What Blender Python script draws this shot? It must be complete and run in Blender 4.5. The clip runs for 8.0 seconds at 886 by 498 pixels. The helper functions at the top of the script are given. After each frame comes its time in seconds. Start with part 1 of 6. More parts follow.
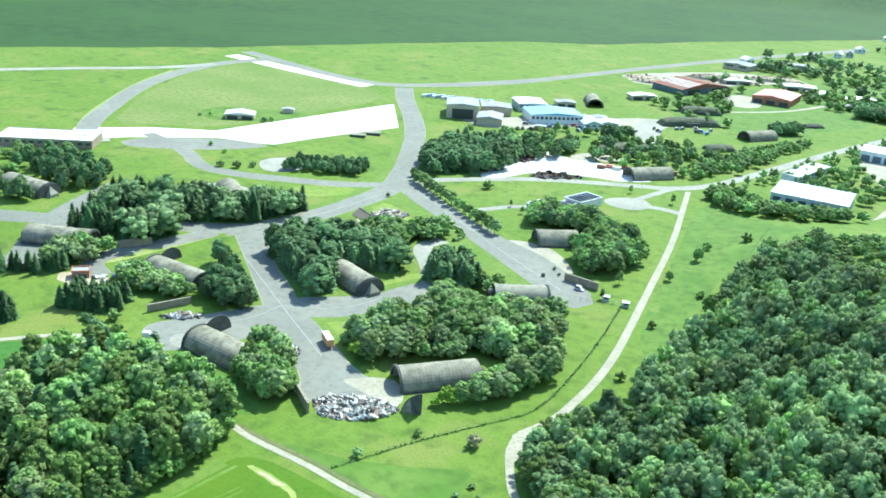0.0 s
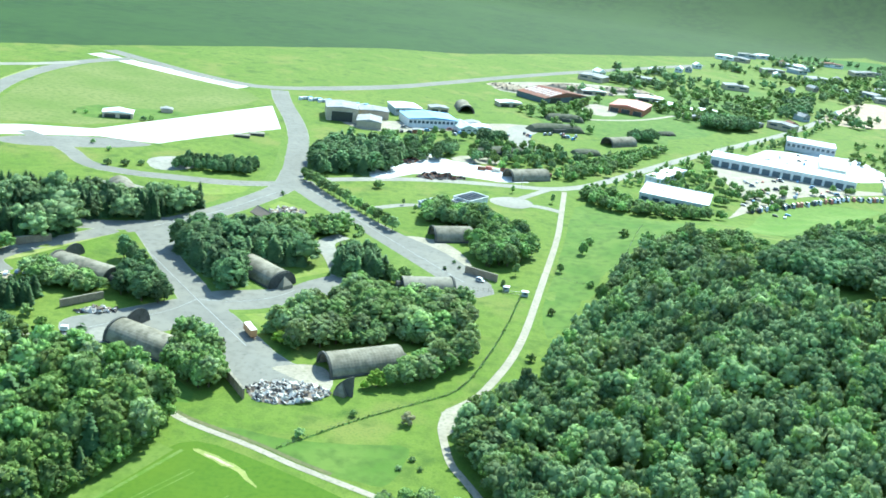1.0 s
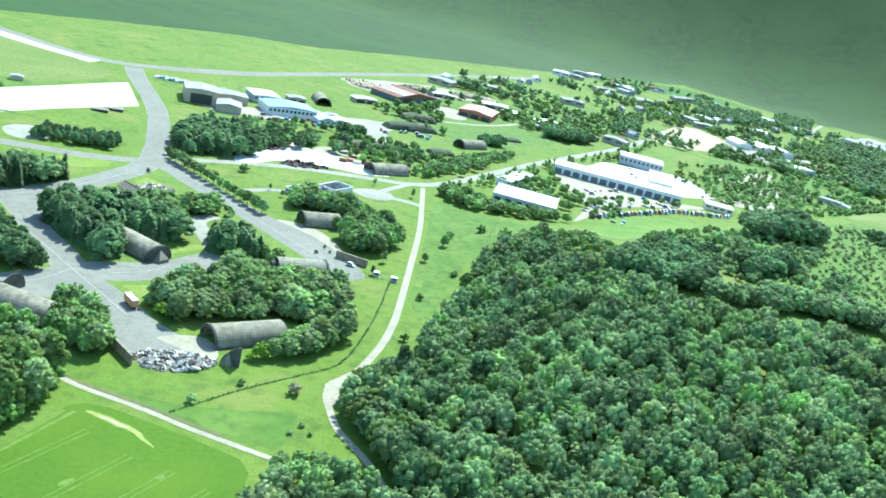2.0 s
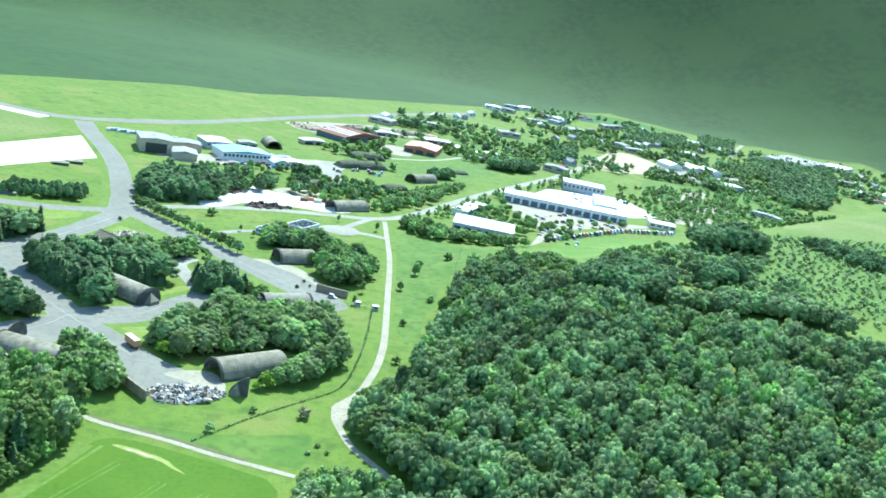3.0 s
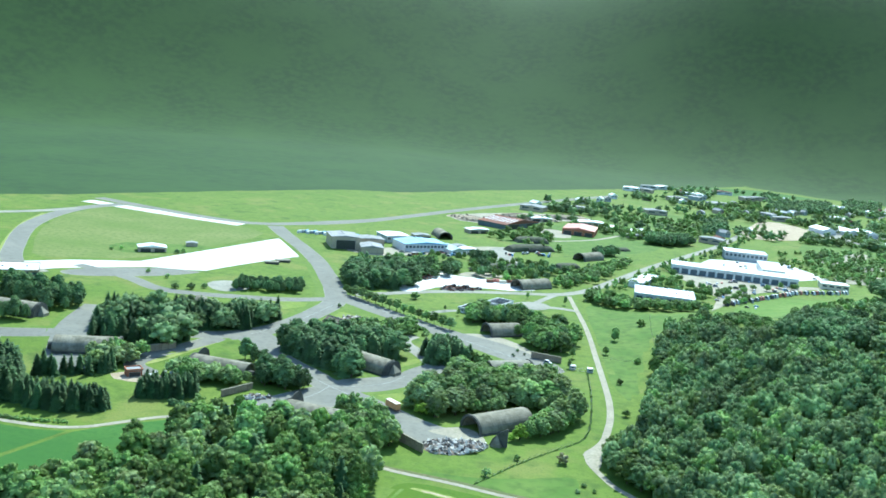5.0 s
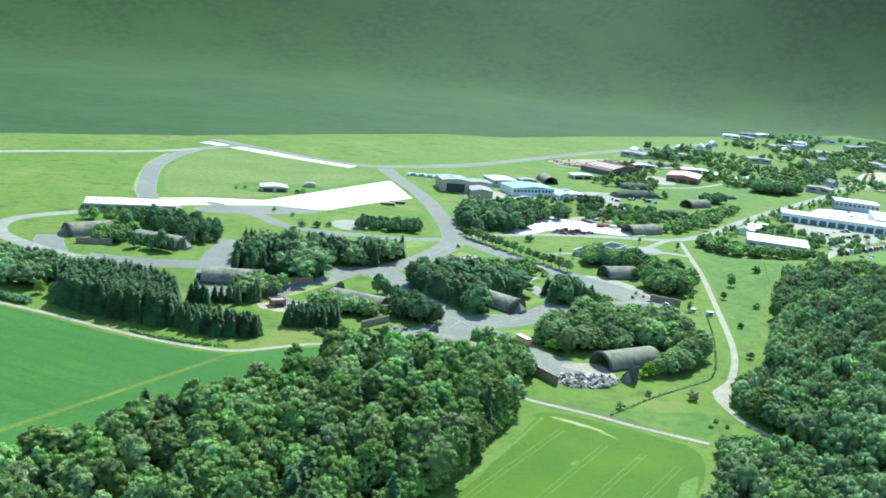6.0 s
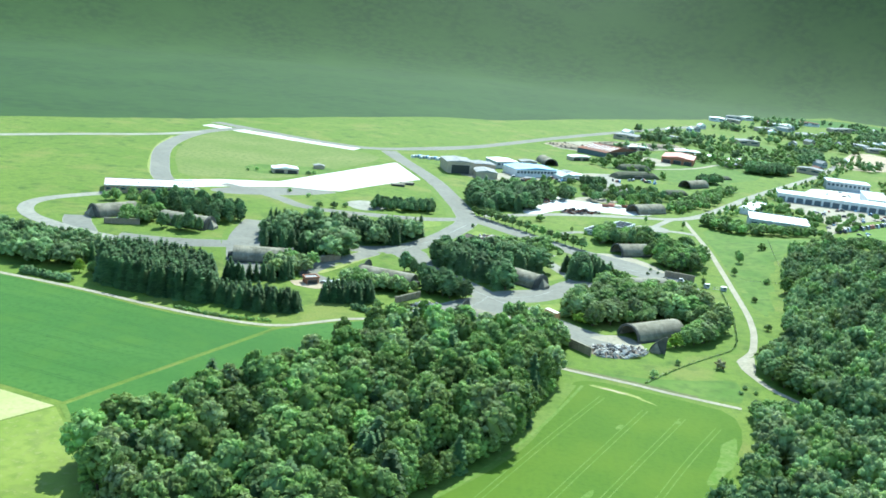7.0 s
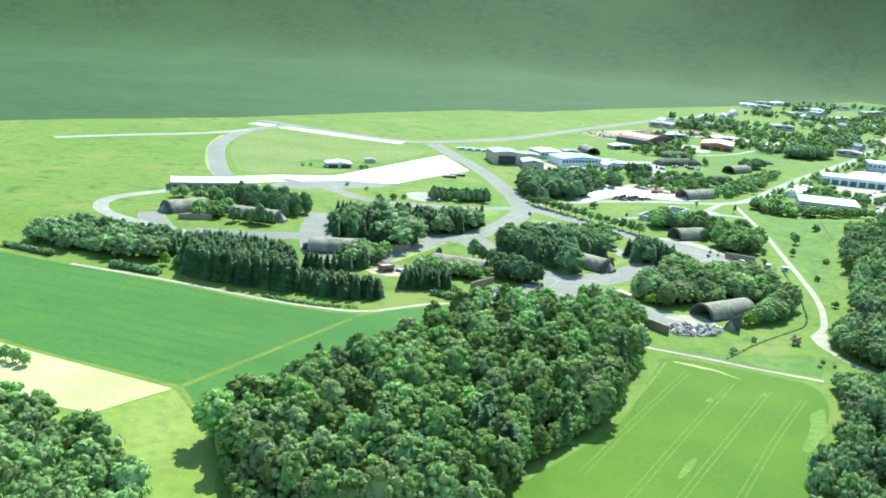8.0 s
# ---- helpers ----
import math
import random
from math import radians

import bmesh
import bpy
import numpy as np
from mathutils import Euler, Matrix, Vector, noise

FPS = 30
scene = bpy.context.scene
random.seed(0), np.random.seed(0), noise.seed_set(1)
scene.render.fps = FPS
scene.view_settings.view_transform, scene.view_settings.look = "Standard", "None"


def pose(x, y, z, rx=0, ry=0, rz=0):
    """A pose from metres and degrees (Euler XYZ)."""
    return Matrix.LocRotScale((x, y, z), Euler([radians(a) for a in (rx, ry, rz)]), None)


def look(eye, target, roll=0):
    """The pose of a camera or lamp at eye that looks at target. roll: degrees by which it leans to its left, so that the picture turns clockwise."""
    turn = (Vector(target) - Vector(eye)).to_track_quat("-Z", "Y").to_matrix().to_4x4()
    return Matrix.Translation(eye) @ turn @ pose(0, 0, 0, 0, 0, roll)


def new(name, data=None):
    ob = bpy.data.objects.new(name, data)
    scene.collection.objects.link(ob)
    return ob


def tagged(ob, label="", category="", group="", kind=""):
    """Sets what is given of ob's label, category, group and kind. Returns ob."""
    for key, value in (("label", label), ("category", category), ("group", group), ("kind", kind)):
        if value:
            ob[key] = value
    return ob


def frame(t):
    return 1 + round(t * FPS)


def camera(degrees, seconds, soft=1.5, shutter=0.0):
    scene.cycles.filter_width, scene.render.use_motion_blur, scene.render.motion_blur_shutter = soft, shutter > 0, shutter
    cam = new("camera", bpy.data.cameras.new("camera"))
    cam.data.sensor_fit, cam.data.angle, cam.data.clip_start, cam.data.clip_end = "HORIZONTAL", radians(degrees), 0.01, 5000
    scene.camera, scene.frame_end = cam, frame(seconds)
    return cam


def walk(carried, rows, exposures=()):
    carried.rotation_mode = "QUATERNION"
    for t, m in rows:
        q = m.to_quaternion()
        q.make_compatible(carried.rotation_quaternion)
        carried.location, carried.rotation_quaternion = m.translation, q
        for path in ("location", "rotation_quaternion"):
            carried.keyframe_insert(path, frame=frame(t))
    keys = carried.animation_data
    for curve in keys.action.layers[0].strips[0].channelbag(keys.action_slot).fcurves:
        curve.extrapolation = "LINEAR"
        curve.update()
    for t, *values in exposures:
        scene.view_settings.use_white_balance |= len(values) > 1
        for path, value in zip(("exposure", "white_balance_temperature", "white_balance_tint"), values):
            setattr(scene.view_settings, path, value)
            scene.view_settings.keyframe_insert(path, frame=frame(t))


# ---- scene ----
LENS = 50.43
PATH = [
    # seconds, x, y, z, yaw, pitch, roll
    (0.0, 104.90, 40.71, 177.62, 18.816, -20.643, 4.085),
    (0.5, 91.82, 26.21, 175.99, 12.355, -19.188, 5.952),
    (1.0, 80.03, 12.38, 174.37, 8.734, -19.182, 7.104),
    (1.5, 69.49, -0.80, 172.76, 4.901, -17.718, 10.456),
    (2.0, 58.38, -13.93, 170.92, -2.336, -17.271, 13.512),
    (2.2, 53.72, -19.06, 170.08, -4.082, -17.222, 13.674),
    (3.3, 26.32, -43.55, 163.77, -6.543, -12.819, 10.117),
    (3.5, 21.24, -47.95, 162.60, -6.457, -12.355, 9.328),
    (4.0, 8.44, -59.08, 159.66, -5.655, -10.384, 7.907),
    (4.5, -4.42, -70.36, 156.77, -3.020, -9.400, 6.022),
    (5.0, -17.24, -81.53, 154.18, 2.109, -9.414, 5.432),
    (5.2, -22.23, -85.78, 153.32, 3.482, -11.752, 5.999),
    (6.3, -49.43, -106.49, 151.17, 7.064, -13.286, 5.319),
    (6.5, -54.72, -110.32, 150.58, 6.772, -13.482, 5.167),
    (7.0, -68.18, -119.91, 148.95, 5.160, -13.921, 5.658),
    (7.5, -81.78, -129.20, 147.18, 5.199, -14.290, 5.668),
    (8.0, -95.61, -138.04, 145.41, 6.317, -14.304, 4.046),
]


def flight(x, y, z, yaw, pitch, roll):
    return pose(x, y, z, 90 + pitch, 0, yaw) @ pose(0, 0, 0, 0, 0, roll)


cam = camera(LENS, 8.0, soft=1.7)
LIGHT = [(0.0, 1.60, 5680, -8), (2.0, 1.64, 5540, -9), (3.5, 1.50, 5400, -8), (5.0, 1.28, 5450, -8), (6.5, 1.32, 5640, -9), (8.0, 1.60, 5850, -8)]
walk(cam, [(t, flight(*p)) for t, *p in PATH], LIGHT)

# ---- world, sun, exposure ----
SUN_AZ, SUN_EL = 12.0, 48.0          # degrees east of +y, and above the ground
world = bpy.data.worlds.new("sky")
scene.world = world
world.use_nodes = True
sky = world.node_tree.nodes.new("ShaderNodeTexSky")
sky.sky_type, sky.sun_disc = "NISHITA", False
sky.sun_elevation, sky.sun_rotation = radians(SUN_EL), radians(SUN_AZ)
sky.air_density, sky.dust_density = 1.0, 0.4
back = world.node_tree.nodes["Background"]
back.inputs["Strength"].default_value = 0.135
world.node_tree.links.new(sky.outputs[0], back.inputs["Color"])
lamp = bpy.data.lights.new("sun", "SUN")
lamp.energy, lamp.angle, lamp.color = 3.5, radians(0.5), (1.0, 0.96, 0.89)
sun = new("sun", lamp)
toward = Vector((math.sin(radians(SUN_AZ)) * math.cos(radians(SUN_EL)), math.cos(radians(SUN_AZ)) * math.cos(radians(SUN_EL)), math.sin(radians(SUN_EL))))
sun.matrix_world = look(tuple(toward * 900), (0, 0, 0))

# ---- materials ----


def nodes_of(name):
    m = bpy.data.materials.new(name)
    m.use_nodes = True
    nt = m.node_tree
    return m, nt, nt.nodes["Principled BSDF"]


def noise_node(nt, place, scale, detail=4.0, stretch=None):
    n = nt.nodes.new("ShaderNodeTexNoise")
    n.inputs["Scale"].default_value, n.inputs["Detail"].default_value = scale, detail
    if stretch:
        mp = nt.nodes.new("ShaderNodeMapping")
        mp.inputs["Rotation"].default_value = (0, 0, radians(stretch[2]))
        mp.inputs["Scale"].default_value = (stretch[0], stretch[1], 1)
        nt.links.new(place, mp.inputs["Vector"])
        place = mp.outputs[0]
    nt.links.new(place, n.inputs["Vector"])
    return n.outputs["Fac"]


def mixed(nt, fac, a, b):
    m = nt.nodes.new("ShaderNodeMix")
    m.data_type = "RGBA"
    nt.links.new(fac, m.inputs[0])
    for i, c in ((6, a), (7, b)):
        if isinstance(c, tuple):
            m.inputs[i].default_value = (*c, 1)
        else:
            nt.links.new(c, m.inputs[i])
    return m.outputs[2]


def ramp(nt, fac, lo, hi):
    r = nt.nodes.new("ShaderNodeMapRange")
    r.inputs["From Min"].default_value, r.inputs["From Max"].default_value = lo, hi
    nt.links.new(fac, r.inputs["Value"])
    return r.outputs[0]


def place_of(nt):
    return nt.nodes.new("ShaderNodeNewGeometry").outputs["Position"]


def surface(name, a, b, c=None, big=0.03, fine=0.8, rough=0.9, bump=0.3, metal=0.0, stretch=None, spread=(0.35, 0.65), dist=0.3):
    """Two colours mixed by a large pattern, a third by a fine one, and a fine relief."""
    m, nt, bsdf = nodes_of(name)
    p = place_of(nt)
    col = mixed(nt, ramp(nt, noise_node(nt, p, big, 5, stretch), *spread), a, b)
    f = noise_node(nt, p, fine, 6)
    if c:
        col = mixed(nt, ramp(nt, f, 0.45, 0.75), col, c)
    nt.links.new(col, bsdf.inputs["Base Color"])
    bsdf.inputs["Roughness"].default_value, bsdf.inputs["Metallic"].default_value = rough, metal
    if rough >= 0.85:
        bsdf.inputs["Specular IOR Level"].default_value = 0.2
    if bump:
        bm = nt.nodes.new("ShaderNodeBump")
        bm.inputs["Strength"].default_value, bm.inputs["Distance"].default_value = bump, dist
        nt.links.new(f, bm.inputs["Height"])
        nt.links.new(bm.outputs[0], bsdf.inputs["Normal"])
    return m


def plain(name, c, rough=0.6, metal=0.0):
    return surface(name, c, tuple(v * 0.82 for v in c), big=0.35, fine=2.5, rough=rough, metal=metal, bump=0.08)


def foliage(name, a, b, c, per_tree=0.11):
    """Leaves: each clump differs a little, whole crowns differ more, and light comes through."""
    m, nt, bsdf = nodes_of(name)
    geo = nt.nodes.new("ShaderNodeNewGeometry")
    col = mixed(nt, geo.outputs["Random Per Island"], a, b)
    col = mixed(nt, ramp(nt, noise_node(nt, geo.outputs["Position"], per_tree, 2), 0.42, 0.66), col, c)
    info = nt.nodes.new("ShaderNodeObjectInfo")
    own = nt.nodes.new("ShaderNodeAttribute")
    own.attribute_name = "tree_tone"
    both = nt.nodes.new("ShaderNodeMath")
    both.operation = "ADD"
    nt.links.new(info.outputs["Random"], both.inputs[0])
    nt.links.new(own.outputs["Fac"], both.inputs[1])
    pick = nt.nodes.new("ShaderNodeMath")
    pick.operation = "FRACT"
    nt.links.new(both.outputs[0], pick.inputs[0])
    hue = nt.nodes.new("ShaderNodeHueSaturation")
    hue.inputs["Saturation"].default_value = 0.97
    for socket, lo, hi in (("Value", 0.80, 1.42), ("Hue", 0.474, 0.491)):
        v = nt.nodes.new("ShaderNodeMapRange")
        v.inputs["To Min"].default_value, v.inputs["To Max"].default_value = lo, hi
        nt.links.new(pick.outputs[0], v.inputs["Value"])
        nt.links.new(v.outputs[0], hue.inputs[socket])
    tone = nt.nodes.new("ShaderNodeMapRange")
    tone.inputs["From Min"].default_value, tone.inputs["From Max"].default_value = 0.3, 0.7
    tone.inputs["To Min"].default_value, tone.inputs["To Max"].default_value = 0.78, 1.42
    nt.links.new(noise_node(nt, geo.outputs["Position"], 0.14, 1), tone.inputs["Value"])
    stand = nt.nodes.new("ShaderNodeMapRange")
    stand.inputs["From Min"].default_value, stand.inputs["From Max"].default_value = 0.35, 0.65
    stand.inputs["To Min"].default_value, stand.inputs["To Max"].default_value = 0.8, 1.22
    nt.links.new(noise_node(nt, geo.outputs["Position"], 0.022, 3), stand.inputs["Value"])
    both = nt.nodes.new("ShaderNodeMath")
    both.operation = "MULTIPLY"
    nt.links.new(tone.outputs[0], both.inputs[0])
    nt.links.new(stand.outputs[0], both.inputs[1])
    vary = nt.nodes.new("ShaderNodeHueSaturation")
    nt.links.new(both.outputs[0], vary.inputs["Value"])
    nt.links.new(col, vary.inputs["Color"])
    nt.links.new(vary.outputs[0], hue.inputs["Color"])
    nt.links.new(hue.outputs[0], bsdf.inputs["Base Color"])
    bsdf.inputs["Roughness"].default_value = 0.75
    bsdf.inputs["Specular IOR Level"].default_value = 0.2
    relief = nt.nodes.new("ShaderNodeBump")
    relief.inputs["Strength"].default_value, relief.inputs["Distance"].default_value = 0.6, 0.4
    nt.links.new(noise_node(nt, geo.outputs["Position"], 1.1, 4), relief.inputs["Height"])
    nt.links.new(relief.outputs[0], bsdf.inputs["Normal"])
    thin = nt.nodes.new("ShaderNodeBsdfTranslucent")
    nt.links.new(hue.outputs[0], thin.inputs["Color"])
    add = nt.nodes.new("ShaderNodeMixShader")
    add.inputs[0].default_value = 0.34
    nt.links.new(bsdf.outputs[0], add.inputs[1])
    nt.links.new(thin.outputs[0], add.inputs[2])
    nt.links.new(add.outputs[0], nt.nodes["Material Output"].inputs["Surface"])
    return m


M = dict(
    grass=surface("grass", (0.094, 0.158, 0.013), (0.142, 0.190, 0.027), (0.074, 0.120, 0.013), big=0.011, fine=0.2, bump=0.6, spread=(0.3, 0.7)),
    lime=surface("young_crop", (0.062, 0.122, 0.005), (0.084, 0.144, 0.007), (0.052, 0.106, 0.004), big=0.02, fine=0.5, stretch=(1, 0.12, -33)),
    margin=surface("margin_grass", (0.105, 0.165, 0.020), (0.14, 0.19, 0.035), (0.08, 0.132, 0.016), big=0.06, fine=0.3, bump=0.5),
    crop=surface("cereal_crop", (0.041, 0.113, 0.015), (0.058, 0.136, 0.020), (0.035, 0.098, 0.013), big=0.03, fine=0.4, stretch=(0.08, 1, -14), bump=0.2),
    crop_dark=surface("trodden_crop", (0.032, 0.094, 0.014), (0.050, 0.124, 0.019), (0.027, 0.080, 0.012), big=0.06, fine=0.5, bump=0.2),
    laid=surface("laid_crop", (0.098, 0.172, 0.018), (0.150, 0.205, 0.048), (0.080, 0.152, 0.010), big=0.22, fine=0.6, bump=0.4),
    wheat=surface("mown_field", (0.33, 0.34, 0.13), (0.40, 0.39, 0.18), (0.28, 0.30, 0.11), big=0.03, fine=0.5),
    olive=surface("rough_meadow", (0.148, 0.205, 0.028), (0.195, 0.240, 0.045), (0.110, 0.158, 0.024), big=0.03, fine=0.2, bump=0.5),
    dark_meadow=surface("tussock_meadow", (0.074, 0.140, 0.016), (0.115, 0.175, 0.028), (0.056, 0.100, 0.014), big=0.05, fine=0.18, bump=0.6),
    earth_verge=surface("bank_grass", (0.11, 0.12, 0.045), (0.15, 0.14, 0.06), (0.07, 0.09, 0.03), big=0.15, fine=0.6),
    verge=surface("dry_verge", (0.28, 0.29, 0.09), (0.22, 0.26, 0.06), (0.17, 0.21, 0.05), big=0.08, fine=0.6),
    dark_grass=surface("tall_grass", (0.055, 0.12, 0.015), (0.08, 0.16, 0.02), (0.05, 0.095, 0.015), big=0.1, fine=0.6),
    asphalt=surface("old_asphalt", (0.172, 0.166, 0.136), (0.212, 0.205, 0.168), (0.150, 0.145, 0.119), big=0.02, fine=0.25, bump=0.05, spread=(0.3, 0.7)),
    paving=surface("pale_concrete", (0.24, 0.23, 0.185), (0.31, 0.295, 0.235), (0.195, 0.185, 0.15), big=0.04, fine=0.4, bump=0.05),
    white=surface("white_concrete", (0.60, 0.575, 0.52), (0.72, 0.69, 0.63), (0.50, 0.47, 0.41), big=0.05, fine=0.3, bump=0.05),
    gravel=surface("limestone_gravel", (0.28, 0.252, 0.186), (0.36, 0.325, 0.24), (0.225, 0.20, 0.142), big=0.10, fine=0.7),
    earth=surface("bare_earth", (0.34, 0.27, 0.18), (0.44, 0.36, 0.25), (0.25, 0.19, 0.12), big=0.1, fine=0.5),
    line=plain("line_paint", (0.30, 0.30, 0.28)),
    concrete=surface("weathered_concrete", (0.185, 0.166, 0.115), (0.30, 0.272, 0.198), (0.125, 0.115, 0.078), big=0.10, fine=0.35, bump=0.15, stretch=(1, 0.6, 30)),
    dark_concrete=surface("dark_grey_concrete", (0.075, 0.075, 0.062), (0.115, 0.112, 0.095), (0.05, 0.05, 0.042), big=0.2, fine=0.8),
    brick=surface("brickwork", (0.275, 0.215, 0.145), (0.345, 0.275, 0.19), (0.21, 0.16, 0.108), big=0.3, fine=1.6, bump=0.3),
    red_brick=surface("red_brick", (0.32, 0.13, 0.07), (0.38, 0.18, 0.10), (0.22, 0.09, 0.05), big=0.4, fine=1.8),
    bark=surface("bark", (0.10, 0.075, 0.05), (0.15, 0.115, 0.08), (0.06, 0.045, 0.03), big=0.5, fine=2.0),
    pale_concrete=surface("pale_vault", (0.215, 0.20, 0.145), (0.27, 0.25, 0.19), (0.16, 0.15, 0.105), big=0.1, fine=0.4, bump=0.1),
    roof_white=surface("white_roof_sheet", (0.80, 0.80, 0.78), (0.72, 0.72, 0.70), big=0.06, fine=0.6, rough=0.5, bump=0.05),
    roof_red=surface("red_roof_sheet", (0.42, 0.12, 0.08), (0.50, 0.19, 0.13), (0.34, 0.11, 0.08), big=0.07, fine=0.5, rough=0.6),
    roof_grey=surface("grey_roof", (0.25, 0.25, 0.24), (0.36, 0.35, 0.33), (0.20, 0.20, 0.19), big=0.08, fine=0.6),
    roof_pale=surface("pale_green_roof", (0.36, 0.44, 0.38), (0.44, 0.50, 0.44), big=0.08, fine=0.6, rough=0.6),
    roof_blue=surface("blue_roof_sheet", (0.14, 0.30, 0.50), (0.20, 0.37, 0.55), big=0.08, fine=0.6, rough=0.5),
    roof_tile=surface("clay_tile_roof", (0.25, 0.10, 0.06), (0.18, 0.10, 0.075), (0.13, 0.075, 0.055), big=0.05, fine=0.9),
    wall_white=plain("white_wall", (0.70, 0.71, 0.69)),
    wall_grey=plain("grey_cladding", (0.38, 0.41, 0.42)),
    wall_tan=plain("tan_render", (0.42, 0.35, 0.25)),
    gate=plain("grey_roller_gate", (0.10, 0.13, 0.15), 0.5),
    opening=plain("dark_opening", (0.03, 0.035, 0.035), 0.4),
    glass=plain("window_glass", (0.05, 0.08, 0.10), 0.12),
    panel=plain("solar_panel", (0.03, 0.04, 0.06), 0.2),
    steel=plain("galvanised_steel", (0.35, 0.36, 0.36), 0.5, 0.6),
    rust=plain("rusty_steel", (0.20, 0.09, 0.05), 0.8),
    orange=plain("orange_tarpaulin", (0.58, 0.31, 0.13)),
    cream=plain("cream_sheet", (0.72, 0.66, 0.52)),
    tyre=plain("tyre_rubber", (0.02, 0.02, 0.02), 0.8),
    rubble_a=plain("pale_rubble", (0.60, 0.56, 0.48), 0.9),
    rubble_b=plain("dark_rubble", (0.07, 0.065, 0.06), 0.9),
    rubble_d=plain("grey_rubble", (0.30, 0.28, 0.25), 0.9),
    rubble_c=plain("brown_rubble", (0.24, 0.19, 0.14), 0.9),
    moss=surface("mossy_concrete", (0.070, 0.078, 0.045), (0.115, 0.112, 0.075), (0.055, 0.075, 0.030), big=0.12, fine=0.5, bump=0.3),
    airfield=surface("dry_airfield_grass", (0.118, 0.165, 0.030), (0.165, 0.190, 0.052), (0.092, 0.128, 0.024), big=0.02, fine=0.25, bump=0.5),
    meadow=surface("hay_meadow", (0.092, 0.170, 0.018), (0.135, 0.200, 0.036), (0.080, 0.138, 0.018), big=0.03, fine=0.3, bump=0.4),
    leaf=foliage("broad_leaves", (0.100, 0.200, 0.042), (0.190, 0.315, 0.080), (0.190, 0.285, 0.098)),
    leaf_light=foliage("pale_leaves", (0.18, 0.27, 0.09), (0.26, 0.33, 0.16), (0.20, 0.29, 0.08)),
    leaf_dry=foliage("dry_leaves", (0.17, 0.17, 0.075), (0.24, 0.225, 0.12), (0.20, 0.20, 0.085)),
    leaf_lime=foliage("lime_leaves", (0.17, 0.31, 0.025), (0.22, 0.37, 0.035), (0.19, 0.32, 0.03)),
    leaf_dark=foliage("pine_needles", (0.075, 0.150, 0.052), (0.130, 0.220, 0.076), (0.115, 0.195, 0.075)),
    leaf_spruce=foliage("spruce_needles", (0.038, 0.088, 0.027), (0.070, 0.138, 0.042), (0.058, 0.115, 0.036)),
    leaf_wood=foliage("woodland_leaves", (0.112, 0.195, 0.066), (0.188, 0.288, 0.104), (0.178, 0.262, 0.105), 0.07),
    leaf_deep=foliage("deep_green_leaves", (0.085, 0.165, 0.032), (0.150, 0.245, 0.052), (0.145, 0.220, 0.06)),
)

# ---- shaping helpers ----


def step(a, b, v):
    k = min(1.0, max(0.0, (v - a) / (b - a)))
    return k * k * (3 - 2 * k)


def lie(x, y):
    """Height of the ground: a wooded hill in the east, a slight rise in the north-west, made-up ridges far off."""
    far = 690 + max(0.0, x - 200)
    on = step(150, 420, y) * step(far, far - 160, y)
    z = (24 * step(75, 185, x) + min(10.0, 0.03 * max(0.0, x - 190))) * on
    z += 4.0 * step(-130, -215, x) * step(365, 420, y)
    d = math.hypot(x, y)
    # invented ridges, raised until they cover much of the bright low sky
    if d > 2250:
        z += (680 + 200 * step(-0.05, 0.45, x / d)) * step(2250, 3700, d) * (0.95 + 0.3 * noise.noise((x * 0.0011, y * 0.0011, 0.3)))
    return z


def obj(name, mesh, material=None, parent=None, label=""):
    ob = new(name, mesh)
    if material:
        mesh.materials.append(material)
    if parent:
        ob.parent = parent
    if label:
        ob["label"] = label
    return ob


def part(name, bm, material, parent, label=""):
    """Links a bmesh as one mesh object under a thing or a part."""
    me = bpy.data.meshes.new(name)
    bm.normal_update()
    bm.to_mesh(me)
    bm.free()
    return obj(name, me, material, parent, label)


def thing(name, x, y, turn=0.0, z=None, label="", category="", group="", kind=""):
    e = new(name)
    e.matrix_world = pose(x, y, lie(x, y) if z is None else z, 0, 0, turn)
    return tagged(e, label, category, group, kind)


def arrays_mesh(name, v, f):
    me = bpy.data.meshes.new(name)
    v, f = np.ascontiguousarray(v, np.float32), np.ascontiguousarray(f, np.int32)
    me.vertices.add(len(v))
    me.vertices.foreach_set("co", v.ravel())
    me.loops.add(f.size)
    me.loops.foreach_set("vertex_index", f.ravel())
    me.polygons.add(len(f))
    me.polygons.foreach_set("loop_start", np.arange(0, f.size, f.shape[1], dtype=np.int32))
    me.update(calc_edges=True)
    return me


def box(bm, x0, x1, y0, y1, z0, z1, bevel=0.0):
    r = bmesh.ops.create_cube(bm, size=1.0, matrix=Matrix.LocRotScale(((x0 + x1) / 2, (y0 + y1) / 2, (z0 + z1) / 2), None, (x1 - x0, y1 - y0, z1 - z0)))
    if bevel:
        edges = {e for v in r["verts"] for e in v.link_edges}
        bmesh.ops.bevel(bm, geom=list(edges), offset=bevel, segments=2, affect="EDGES", profile=0.5)
    return bm


def boxes(*rows, bevel=0.0):
    bm = bmesh.new()
    for r in rows:
        box(bm, *r, bevel=bevel)
    return bm


def prism(points, y0, y1):
    """A profile in x and z drawn out along y."""
    bm = bmesh.new()
    a, b = [bm.verts.new((x, y0, z)) for x, z in points], [bm.verts.new((x, y1, z)) for x, z in points]
    n = len(points)
    bm.faces.new(a), bm.faces.new(b[::-1])
    for i in range(n):
        bm.faces.new((a[i], b[i], b[(i + 1) % n], a[(i + 1) % n]))
    bmesh.ops.recalc_face_normals(bm, faces=bm.faces)
    return bm


